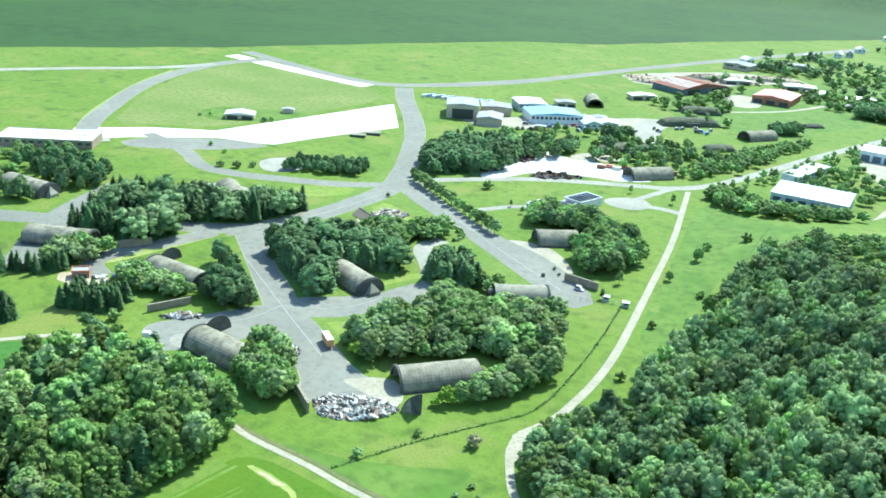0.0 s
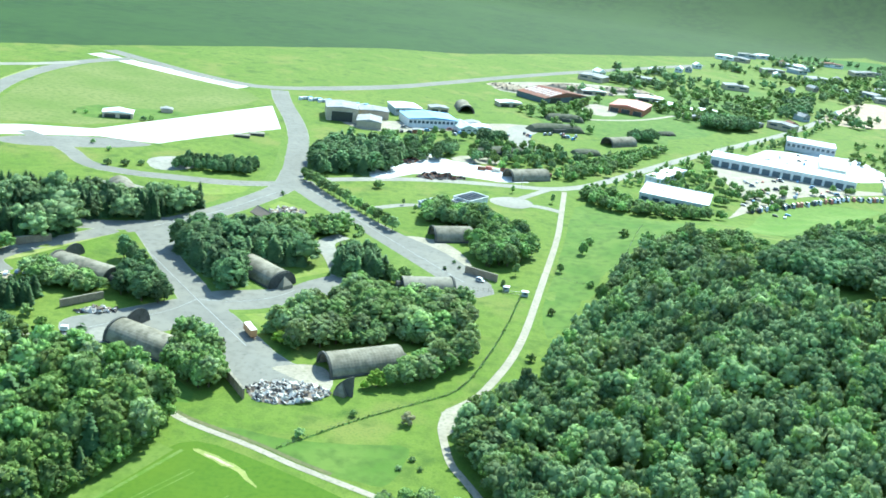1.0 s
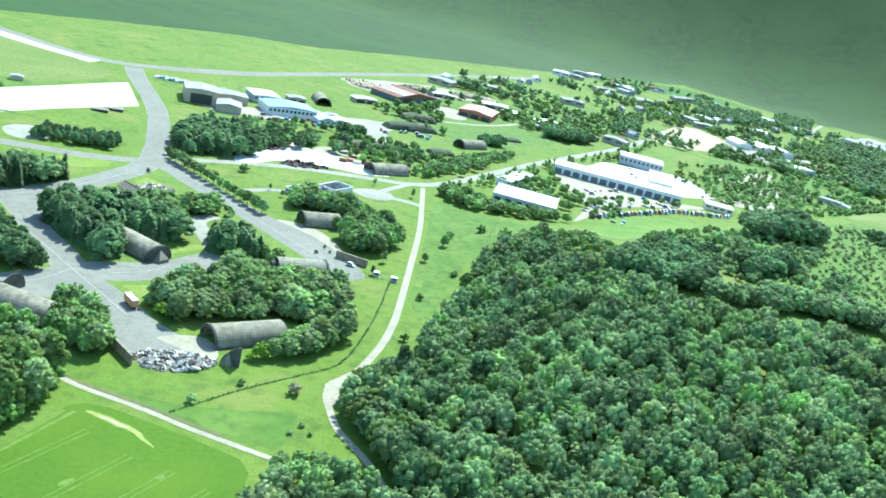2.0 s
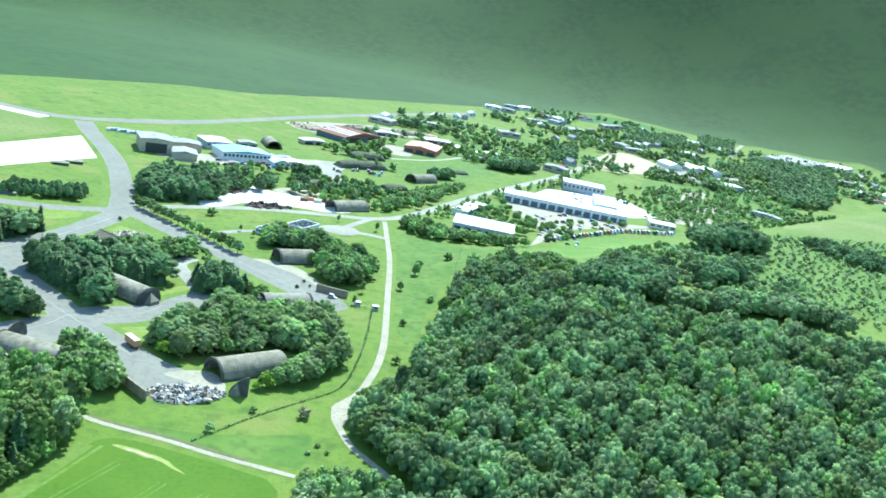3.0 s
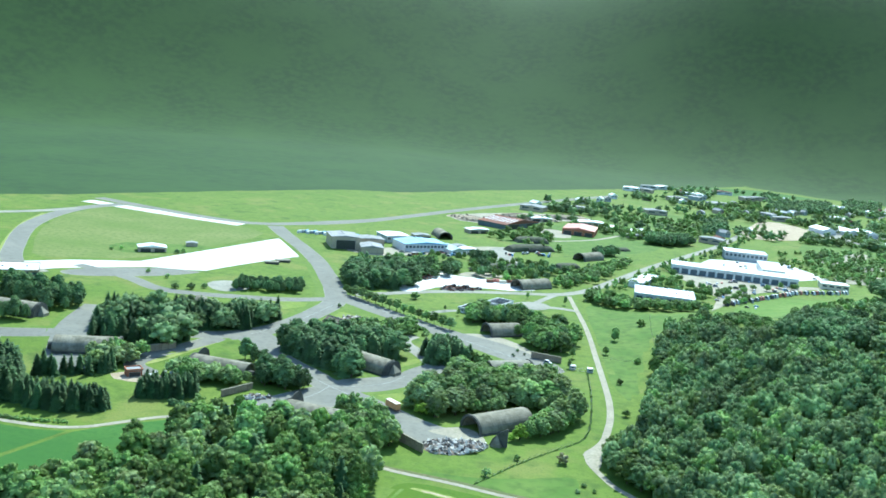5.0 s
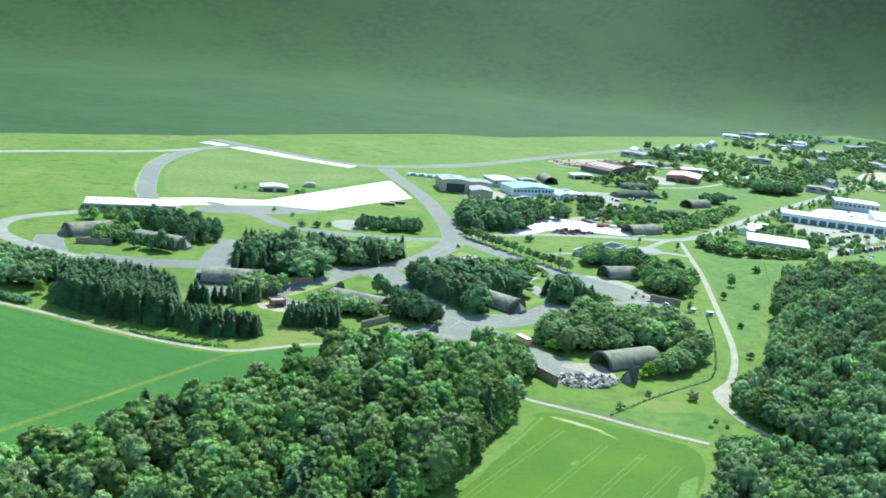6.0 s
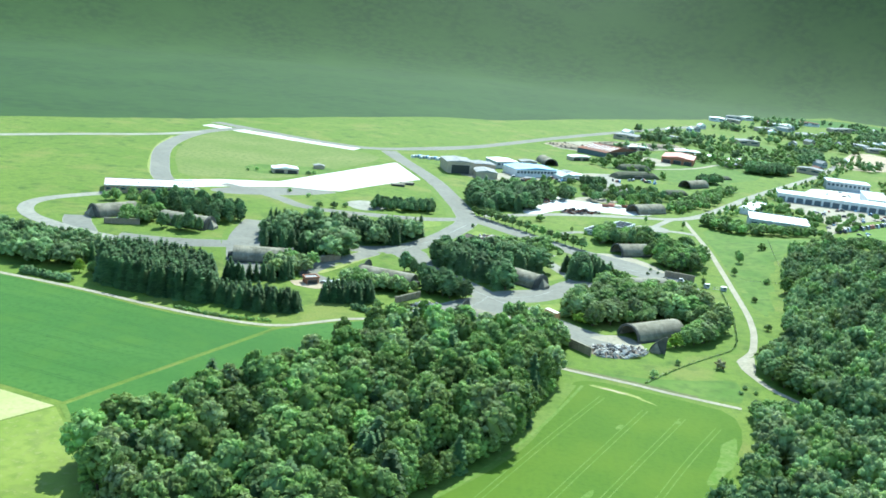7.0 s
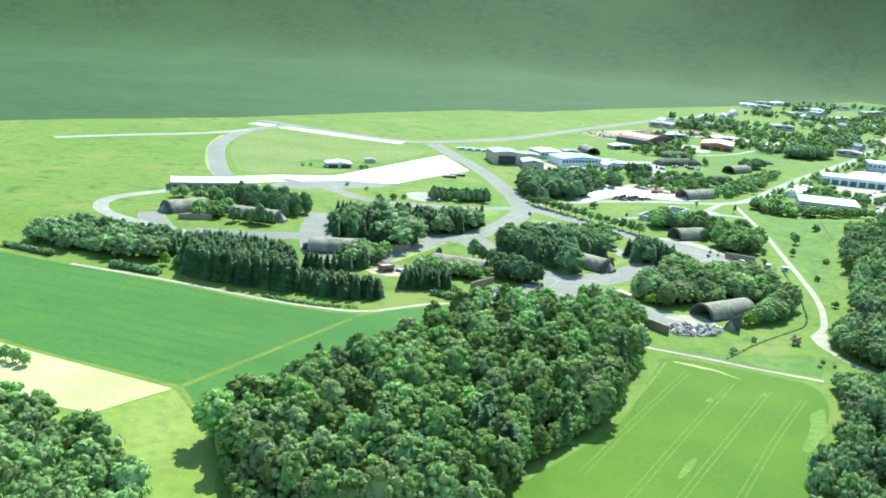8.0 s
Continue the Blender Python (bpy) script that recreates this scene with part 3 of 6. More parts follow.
strip("perimeter_road", [(41, 325), (41, 314), (43.5, 306), (48.5, 291), (55, 283), (64, 271), (70, 257), (74, 244)], 3.0, 0.106, M["gravel"], "pale gravel path into the wood")
strip("fence_verge", [(-9, 278), (-2, 288), (9, 304), (20, 317.5), (33, 332), (42, 343), (46, 359), (50, 389), (53, 425), (54, 456)], 0.9, 0.058, M["dark_grass"], "tall dark grass along a fence", "verge")
strip("farm_track", [(-54, 288), (-44, 282.5), (-17, 276.5), (-2, 271), (12, 267.5), (30, 263)], 2.6, 0.10, M["gravel"], "pale limestone farm track")
strip("track_verge", [(-50, 288), (-43.5, 285), (-16, 279), (-1, 273.6), (13, 270)], 1.8, 0.09, M["earth_verge"], "brownish ditch beside the farm track", "verge")
strip("farm_track", [(-345, 319), (-283, 308), (-234, 294), (-196, 289), (-178, 291), (-164, 303), (-150, 315), (-133, 321), (-110, 318)], 3.0, 0.10, M["gravel"], "pale limestone farm track beside the crop")
sheet("road_widening", [(38, 325), (47, 331), (50, 336), (48, 324), (46, 311), (43, 306), (42, 314), (42, 321)], 0.11, M["gravel"], "pale gravel turning place", "road", 1)
strip("spur_road", [(60, 684), (50, 676), (40, 654), (30, 632)], 5.5, 0.09, M["paving"], "pale concrete spur road")
strip("spur_road", [(62, 622), (50, 626), (36, 624)], 7, 0.094, M["paving"], "pale concrete spur road")
sheet("spur_pad", [(12, 626), (24, 638), (36, 640), (44, 630), (40, 616), (28, 611), (16, 616)], 0.086, M["paving"], "pale concrete parking pad", "apron", 1)
strip("access_road", [(-104, 600), (-80, 618), (-40, 646), (10, 664), (66, 680), (110, 765), (155, 857), (225, 980), (292, 1101), (399, 1355)], 9, 0.08, M["paving"], "pale concrete access road")
strip("access_road", [(-52, 560), (-30, 585), (-12, 580)], 6, 0.074, M["paving"], "pale footway across the grass")
sheet("yard", [(-84, 648), (-68, 622), (-40, 668), (-12, 672), (22, 674), (38, 690), (0, 716), (-38, 712), (-55, 745), (-74, 705)], 0.09, M["white"], "bright white concrete yard", "yard", 1, 2.0)
sheet("yard", [(176, 672), (196, 735), (172, 850), (300, 836), (345, 852), (250, 784), (230, 764)], 0.12, M["gravel"], "pale parking yard before a depot", "yard", 0)
sheet("yard", [(200, 880), (310, 872), (350, 900), (330, 980), (240, 960)], 0.12, M["white"], "bright storage yard behind a depot", "yard", 0)
sheet("yard", [(-150, 792), (-108, 764), (-45, 826), (0, 850), (34, 885), (10, 905), (-60, 850), (-100, 826)], 0.09, M["gravel"], "pale industrial yard", "yard", 1)
sheet("yard", [(48, 1030), (74, 1004), (96, 1026), (86, 1075), (62, 1080)], 0.09, M["gravel"], "pale yard beside red-roofed sheds", "yard", 1)
sheet("earthworks", [(-60, 1080), (20, 1060), (60, 1140), (140, 1210), (60, 1240), (-40, 1150)], 0.09, M["gravel"], "bare pale earthworks", "earth", 1, 5.0)
sheet("bare_patch", [(-190, 392), (-178, 402), (-166, 436), (-158, 440), (-168, 410), (-182, 380)], 0.06, M["verge"], "dry yellow verge beside a drive", "verge", 2)
sheet("bare_patch", [(-196, 366), (-178, 376), (-166, 366), (-176, 356), (-190, 358)], 0.06, M["earth"], "trampled pale earth yard", "yard", 2, 2.0)
sheet("bare_patch", [(-112, 500), (-98, 520), (-84, 520), (-96, 500)], 0.06, M["earth"], "disturbed pale earth", "earth", 2, 2.0)
sheet("bare_patch", [(64, 470), (76, 474), (74, 462), (66, 458)], 0.06, M["margin"], "dry grass patch beside the gravel road", "verge", 2, 2.0)
strip("line_marking", [(-134, 428), (-88, 384), (-48, 347)], 0.32, 0.125, M["line"], "worn centre line of a taxiway", "marking")
strip("line_marking", [(-86, 382), (-90, 366), (-102, 350), (-112, 336)], 0.32, 0.13, M["line"], "worn turning line of a taxiway", "marking")
strip("line_marking", [(-86, 382), (-70, 386), (-56, 398), (-50, 412)], 0.32, 0.13, M["line"], "worn turning line of an apron", "marking")
strip("line_marking", [(-148, 462), (-128, 505), (-114, 560)], 0.32, 0.125, M["line"], "worn centre line of a taxiway", "marking")
strip("line_marking", [(-104, 583), (-40, 520), (24, 462)], 0.32, 0.125, M["line"], "worn centre line of a taxiway", "marking")

# ---- trees ----
RNG = np.random.default_rng(11)


def ico(level):
    bm = bmesh.new()
    bmesh.ops.create_icosphere(bm, subdivisions=level, radius=1.0)
    v, f = np.array([v.co[:] for v in bm.verts]), np.array([[w.index for w in q.verts] for q in bm.faces])
    bm.free()
    return v, f


ICO = ico(1)


def clumps(centres, outward, size, rng):
    """Small leaf clumps: ragged triangles that roughly face outward."""
    n = len(centres)
    a = rng.normal(size=(n, 3)) * 0.5 + outward * 1.3
    a /= np.linalg.norm(a, axis=1, keepdims=True)
    u = np.cross(a, rng.normal(size=(n, 3)))
    u /= np.linalg.norm(u, axis=1, keepdims=True)
    w = np.cross(a, u)
    s = size * rng.uniform(0.65, 1.4, (n, 1))
    v = np.stack([centres - u * s - w * s * 0.5, centres + u * s * rng.uniform(0.7, 1.1, (n, 1)) - w * s * 0.4, centres + w * s * 1.0 + a * s * 0.25], 1).reshape(-1, 3)
    return v, np.arange(3 * n).reshape(-1, 3)


def joined(pieces):
    vs, fs, at = [], [], 0
    for v, f in pieces:
        vs.append(v), fs.append(f + at)
        at += len(v)
    return np.concatenate(vs), np.concatenate(fs)


def broad_crown(rng, h, r, puffs, cards, size, low=0.12, taper=0.2):
    """A crown of bulging leafy puffs set round an egg-shaped body, with small leaf clumps along their edges."""
    zc, half = h * (1 + low) / 2, h * (1 - low) / 2
    mids, rads = [], []
    for k in range(puffs):
        up = 1 - 1.72 * (k + rng.uniform(0.25, 0.75)) / puffs
        a = 2.39996 * k + rng.uniform(-0.5, 0.5)
        ring = math.sqrt(max(0.0, 1 - up * up)) * (1 - taper * (up + 1) / 2)
        q = rng.uniform(0.74, 0.95)
        mids.append((r * q * ring * math.cos(a), r * q * ring * math.sin(a), zc + half * 0.84 * up * rng.uniform(0.86, 1.0)))
        rads.append(r * rng.uniform(0.8, 1.25) * 1.42 / math.sqrt(puffs + 3.0))
    mids, rads = np.array(mids), np.array(rads)
    v, f = ICO
    core = np.array([r * 0.78, r * 0.78, half * 0.84])
    body = v * core * rng.uniform(0.85, 1.05, (len(v), 1)) * np.where(v[:, 2:] > 0, 1 - 0.4 * taper * v[:, 2:], 1) + [0, 0, zc]
    out = []
    for n in range(-1, puffs):
        w = body if n < 0 else v * rads[n] * 0.94 * [1, 1, 0.82] * rng.uniform(0.72, 1.18, (len(v), 1)) + mids[n]
        c = w[f].mean(axis=1)
        hid = np.zeros(len(f), bool)
        for m in range(puffs):
            if m != n:
                hid |= np.linalg.norm((c - mids[m]) / [1, 1, 0.82], axis=1) < rads[m] * 0.62
        if n >= 0:
            hid |= np.linalg.norm((c - [0, 0, zc]) / core, axis=1) < 0.72
        keep = f[~hid]
        if len(keep):
            used, back_to = np.unique(keep, return_inverse=True)
            out.append((w[used], back_to.reshape(-1, 3)))
    pick = rng.integers(0, puffs, cards)
    d = rng.normal(size=(cards, 3)) * 0.8 + (mids[pick] - [0, 0, zc]) / [r, r, half] * 1.1 + [0, 0, 0.25]
    d /= np.linalg.norm(d, axis=1, keepdims=True)
    out.append(clumps(mids[pick] + d * rads[pick][:, None] * [1, 1, 0.82] * rng.uniform(0.82, 1.14, (cards, 1)), d, size, rng))
    v, f = joined(out)
    v[:, 2] = np.maximum(v[:, 2], 0.02 * h)
    return v, f


def cone_crown(rng, h, r, tiers, boughs):
    out = []
    n = 8
    ring = np.array([[math.cos(2 * math.pi * i / n), math.sin(2 * math.pi * i / n), 0] for i in range(n)])
    body = np.concatenate([ring * [r * 0.72, r * 0.72, 0] + [0, 0, h * 0.02], [[0, 0, h * 0.94]]])
    out.append((body, np.array([[i, (i + 1) % n, n] for i in range(n)])))
    for t in range(tiers):
        k = t / tiers
        z, rr = h * (0.04 + 0.94 * k), r * (1 - k) ** 0.62 + 0.1
        for b in range(max(4, int(boughs * (1 - 0.55 * k)))):
            a = rng.uniform(0, 2 * math.pi)
            q, wide, drop = rr * rng.uniform(0.8, 1.12), rr * 0.32 + 0.15, rr * rng.uniform(0.15, 0.4)
            d, s = np.array([math.cos(a), math.sin(a), 0]), np.array([-math.sin(a), math.cos(a), 0])
            v = np.array([[0, 0, z + 0.25 * rr], d * q * 0.6 + s * wide + [0, 0, z - drop * 0.3], d * q + [0, 0, z - drop], d * q * 0.6 - s * wide + [0, 0, z - drop * 0.3]])
            out.append((v, np.array([[0, 1, 2], [0, 2, 3]])))
    return joined(out)


def trunk_shape(rng, h, top, girth, limbs):
    out = []

    def limb(a, b, ra, rb, n=6):
        a, b = np.array(a, float), np.array(b, float)
        w = (b - a) / np.linalg.norm(b - a)
        u = np.cross(w, [0.3, 0.9, 0.2])
        u /= np.linalg.norm(u)
        t = np.cross(w, u)
        c = [math.cos(2 * math.pi * i / n) * u + math.sin(2 * math.pi * i / n) * t for i in range(n)]
        v = np.array([a + ra * q for q in c] + [b + rb * q for q in c])
        f = np.array([[i, (i + 1) % n, n + i] for i in range(n)] + [[(i + 1) % n, n + (i + 1) % n, n + i] for i in range(n)])
        out.append((v, f))

    limb((0, 0, -0.4), (0, 0, 0.3), girth * 1.6, girth)
    limb((0, 0, 0.3), (0.1, 0, h * top), girth, girth * 0.35)
    for k in range(limbs):
        a, z = 2.2 * k + rng.uniform(0, 1), h * rng.uniform(0.28, 0.5)
        q = h * rng.uniform(0.16, 0.26)
        limb((0, 0, z), (q * math.cos(a), q * math.sin(a), z + q * 0.9), girth * 0.5, girth * 0.15, 5)
    return joined(out)


# kinds of tree: crown arrays, trunk arrays
KINDS = {}
for kind, many, high, wide, puffs, cards, size, low, taper, trunk in (
    ("tall", 8, 12.0, (3.3, 4.3), 34, 700, 0.40, 0.10, (0.1, 0.5), (0.6, 0.28, 4)),
    ("broad", 7, 12.0, (4.0, 5.0), 32, 680, 0.42, 0.06, (0.0, 0.4), (0.6, 0.28, 4)),
    ("wood", 9, 12.0, (4.2, 5.6), 17, 260, 0.56, 0.10, (-0.1, 0.4), (0.6, 0.26, 0)),
    ("far", 3, 12.0, (4.4, 4.8), 5, 22, 1.2, 0.0, (0.1, 0.3), (0.6, 0.26, 0)),
    ("pine", 5, 12.0, (3.6, 4.3), 30, 620, 0.40, 0.04, (0.35, 0.6), (0.8, 0.25, 3)),
    ("bush", 4, 4.0, (2.1, 2.5), 10, 240, 0.26, 0.0, (0.0, 0.2), (0.5, 0.1, 3)),
    ("street", 3, 8.0, (2.2, 2.5), 12, 260, 0.34, 0.16, (0.2, 0.5), (0.6, 0.14, 3)),
):
    for n in range(many):
        KINDS.setdefault(kind, []).append((broad_crown(RNG, high, RNG.uniform(*wide), puffs, cards, size, low, RNG.uniform(*taper)), trunk_shape(RNG, high, *trunk)))
for n in range(5):
    KINDS.setdefault("spruce", []).append((cone_crown(RNG, 12.0, RNG.uniform(2.3, 2.8), 15, 14), trunk_shape(RNG, 12.0, 0.9, 0.2, 0)))
for n in range(3):
    KINDS.setdefault("shrub", []).append((broad_crown(RNG, 4.0, 2.3, 3, 16, 0.7, 0.0, 0.1), trunk_shape(RNG, 4.0, 0.5, 0.1, 0)))
HEIGHT = {"tall": 12.0, "broad": 12.0, "wood": 12.0, "pine": 12.0, "spruce": 12.0, "bush": 4.0, "shrub": 4.0, "street": 8.0, "far": 12.0}
MASTERS = {}


def tree(kind, x, y, h, leaf, name, label, group, rng, wide=1.0):
    """A tree of its own: trunk and crown under one thing."""
    n = int(rng.integers(len(KINDS[kind])))
    key = (kind, n, leaf)
    if key not in MASTERS:
        (cv, cf), (tv, tf) = KINDS[kind][n]
        MASTERS[key] = (arrays_mesh("trunk", tv, tf), arrays_mesh("crown", cv, cf))
        MASTERS[key][0].materials.append(M["bark"])
        MASTERS[key][1].materials.append(M[leaf])
    e = new(name)
    s = h / HEIGHT[kind]
    e.matrix_world = Matrix.LocRotScale((x, y, lie(x, y)), Euler((0, 0, rng.uniform(0, 6.28))), (s * wide, s * wide, s))
    tagged(e, label, "tree" if h > 4 else "bush", group)
    for nm, me in zip(("trunk", "crown"), MASTERS[key]):
        new(nm, me).parent = e
    return e


def spots(poly, gap, rng, keep_out=(), limit=9999):
    """Places for trees within an outline, on a shaken lattice."""
    xs_, ys_ = [p[0] for p in poly], [p[1] for p in poly]
    out, row = [], 0
    y = min(ys_)
    while y < max(ys_):
        x = min(xs_) + (gap / 2 if row % 2 else 0)
        while x < max(xs_):
            px, py = x + rng.uniform(-0.46, 0.46) * gap, y + rng.uniform(-0.46, 0.46) * gap
            if inside(px, py, poly) and not any(inside(px, py, k) for k in keep_out):
                out.append((px, py))
            x += gap
        y += gap * 0.87
        row += 1
    return out[:limit]


def woodland(name, rows, leaf, label, rng, kind="wood", category="woodland"):
    """Many trees in one mesh: rows of x, y, height, width."""
    pieces, tones = [], []
    for x, y, h, w in rows:
        v, f = KINDS[kind][int(rng.integers(len(KINDS[kind])))][0]
        a, s = rng.uniform(0, 6.28), h / HEIGHT[kind]
        c, d = math.cos(a) * s * w, math.sin(a) * s * w
        pieces.append((np.stack([v[:, 0] * c - v[:, 1] * d + x, v[:, 0] * d + v[:, 1] * c + y, v[:, 2] * s + lie(x, y)], -1), f))
        tones.append(np.full(len(v), noise.random(), np.float32))
    mesh = arrays_mesh(name, *joined(pieces))
    mesh.attributes.new("tree_tone", "FLOAT", "POINT").data.foreach_set("value", np.concatenate(tones))
    return tagged(obj(name, mesh, M[leaf]), label, category, "", "stuff")


# ---- shelters ----
def outline(x0, y0, x1, y1, half, grow=2.0):
    """Footprint of a long thing along a line."""
    dx, dy = x1 - x0, y1 - y0
    n = math.hypot(dx, dy)
    dx, dy = dx / n, dy / n
    a, b = grow, half + grow
    return [(x0 - dx * a - dy * b, y0 - dy * a + dx * b), (x0 - dx * a + dy * b, y0 - dy * a - dx * b), (x1 + dx * a + dy * b, y1 + dy * a - dx * b), (x1 + dx * a - dy * b, y1 + dy * a + dx * b)]


def arch(half, high, n=18, flare=0.0):
    return [(-half * math.cos(math.pi * i / n), high * math.sin(math.pi * i / n) ** 0.9) for i in range(n + 1)]


def vault(half, high, length, thick):
    """A barrel of cast rings: ribs stand a little proud of the shell."""
    bm = bmesh.new()
    rings = []
    steps = 22
    for k in range(steps * 2 + 1):
        y = length * k / (steps * 2)
        g = 0.05 if k % 2 else 0.0
        outer, inner = arch(half + g, high + g), arch(half - thick, high - thick)
        rings.append([bm.verts.new((x, y, z - 0.3 if i in (0, 18) else z)) for i, (x, z) in enumerate(outer)] + [bm.verts.new((x, y, z - 0.3 if i in (0, 18) else z)) for i, (x, z) in enumerate(inner)])
    n = 19
    for a, b in zip(rings, rings[1:]):
        for i in range(n - 1):
            bm.faces.new((a[i], a[i + 1], b[i + 1], b[i]))
            bm.faces.new((a[n + i], b[n + i], b[n + i + 1], a[n + i + 1]))
        for i in (0, n - 1):
            bm.faces.new((a[i], b[i], b[n + i], a[n + i]))
    for a in (rings[0], rings[-1]):
        for i in range(n - 1):
            bm.faces.new((a[i], a[n + i], a[n + i + 1], a[i + 1]))
    bmesh.ops.recalc_face_normals(bm, faces=bm.faces)
    return bm


def disc_slab(half, high, thick, part_of=(0, 18), n=18):
    """An upright slab that closes an arch, or one side of it."""
    pts = arch(half, high, n)[part_of[0]:part_of[1] + 1]
    if part_of == (0, 18):
        prof = pts
    else:
        prof = pts + [(pts[-1][0], 0.0)]
    return prism(prof, -thick / 2, thick / 2)


def pyramid(x0, x1, z1, out, y=0.0):
    """The splayed prow of a blast door: two flanks that meet above the middle of its foot."""
    bm = bmesh.new()
    mx = (x0 + x1) / 2
    v = [bm.verts.new(p) for p in ((x0, y, 0), (x1, y, 0), (mx, y, z1), (x1 - (x1 - x0) * 0.12, y - out, 0), (x0 + (x1 - x0) * 0.12, y - out, 0), (x0 + (x1 - x0) * 0.12, y - out, z1 * 0.3), (x1 - (x1 - x0) * 0.12, y - out, z1 * 0.3))]
    for f in ((0, 4, 5, 2), (1, 2, 6, 3), (4, 3, 6, 5), (5, 6, 2), (0, 2, 1), (0, 1, 3, 4)):
        bm.faces.new([v[i] for i in f])
    bmesh.ops.recalc_face_normals(bm, faces=bm.faces)
    return bm


def shelter(x0, y0, x1, y1, door, half=7.6, high=7.2, label="", open_rear=False):
    """A hardened aircraft shelter from the front of its ridge to the back. door: 'closed', 'left', 'right' or ''."""
    length = math.hypot(x1 - x0, y1 - y0)
    turn = math.degrees(math.atan2(y1 - y0, x1 - x0)) - 90
    e = thing("aircraft_shelter", x0, y0, turn, min(lie(x0, y0), lie(x1, y1)), label or "weathered grey concrete aircraft shelter with a barrel roof", "shelter", "aircraft shelters")
    part("vault", vault(half, high, length, 0.7), M["pale_concrete" if high < 6 else "concrete"], e)
    # rim, rear wall, port and footing are a darker concrete than the vault
    rim = bmesh.new()
    a, b = arch(half + 0.45, high + 0.45), arch(half - 0.71, high - 0.71)
    loops = [[rim.verts.new((x, y, z)) for x, z in pts] for y, pts in ((-0.15, a), (-0.15, b), (0.85, a), (0.85, b))]
    for p, q in ((0, 1), (2, 0), (3, 2), (1, 3)):
        for i in range(18):
            rim.faces.new((loops[p][i], loops[p][i + 1], loops[q][i + 1], loops[q][i]))
    bmesh.ops.recalc_face_normals(rim, faces=rim.faces)
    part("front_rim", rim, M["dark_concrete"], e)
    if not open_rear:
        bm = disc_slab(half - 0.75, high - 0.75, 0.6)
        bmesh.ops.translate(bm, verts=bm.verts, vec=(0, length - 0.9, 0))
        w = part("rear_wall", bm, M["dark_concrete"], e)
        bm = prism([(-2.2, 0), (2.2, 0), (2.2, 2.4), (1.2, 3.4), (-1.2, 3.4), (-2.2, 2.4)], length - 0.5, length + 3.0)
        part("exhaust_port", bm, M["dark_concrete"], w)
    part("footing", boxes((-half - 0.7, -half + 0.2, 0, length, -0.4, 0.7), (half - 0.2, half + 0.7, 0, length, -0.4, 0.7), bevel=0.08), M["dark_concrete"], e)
    if door == "closed":
        d = part("blast_door", disc_slab(half - 0.1, high - 0.1, 0.5), M["dark_concrete"], e, "dark steel and concrete blast door")
        d.location = (0, -0.35, 0)
        part("door_prow", pyramid(-3.8, 3.8, high * 0.8, 3.6, -0.26), M["pale_concrete"], d)
    elif door:
        s = 1 if door == "right" else -1
        d = part("blast_door", disc_slab(half - 0.1, high + 0.5, 0.45, (0, 18)), M["dark_concrete"], e, "dark blast door slid aside")
        d.location = (s * half * 1.45, -0.5, 0)
        part("door_prow", pyramid(-3.8, 3.8, high * 0.7, 2.6, -0.23), M["dark_concrete"], d)
        part("door_rail", boxes((-half - 1, half * 2.6, -0.9, -0.6, 0, 0.15) if s > 0 else (-half * 2.6, half + 1, -0.9, -0.6, 0, 0.15)), M["steel"], e)
    return e


SHELTERS = [  # front of the ridge, its back, door
    (-12, 339, 14, 359.5, ""),
    (-98.5, 335, -69.5, 326.5, "left"),
    (-57, 414.5, -81, 429.5, "closed"),
    (-160, 390, -128, 383, "left"),
    (20, 450.5, -4, 440, ""),
    (-6, 523, 15, 534, ""),
    (-177, 491, -195, 510, ""),
    (-268, 443, -301, 448, "closed"),
    (-344, 440, -326, 462, "closed"),
    (-202, 399, -235, 391, ""),
    (18, 686, 44, 706, ""),
    (86, 862, 108, 884, ""),
    (-52, 913, -62, 944, ""),
]
FEET = [outline(*s[:4], 7.6, 1.5) for s in SHELTERS]
for n, s in enumerate(SHELTERS):
    if n == 4:
        shelter(*s, half=7.0, high=5.6, label="low pale concrete vault among trees")
    else:
        shelter(*s)
# the loose door leaf that stands beside the open shelter
leaf_thing = thing("blast_door", 0.5, 323.5, -12, label="upright half-round concrete blast door leaning by a rubble heap", category="door")
bm = prism([(4.5, 0), (4.5, 8.6), (3.4, 8.3), (1.4, 7.0), (-0.8, 5.0), (-2.6, 2.8), (-3.6, 0)], -0.3, 0.3)
slab = part("slab", bm, M["dark_concrete"], leaf_thing)
part("door_prow", pyramid(-3.2, 2.6, 5.0, 2.2, -0.31), M["concrete"], leaf_thing)

# ---- clumps of trees on the base ----
PAVED = [ribbon([(-140, 436), (-88, 384), (-28, 326)], 17), ribbon([(-310, 402), (-242, 414), (-196, 432), (-150, 458)], 15), ribbon([(-150, 455), (-130, 502), (-120, 537), (-113, 572)], 17),
         ribbon([(-104, 578), (-40, 510), (36, 450)], 22), ribbon([(-84, 384), (-56, 396), (-26, 436)], 17), ribbon([(-246, 480), (-243, 430), (-214, 360)], 20), ribbon([(-128, 330), (-90, 356), (-78, 372)], 22)]
OUT = FEET + PAVED + [[(-194, 358), (-178, 358), (-160, 384), (-168, 396), (-184, 390), (-192, 372)]]


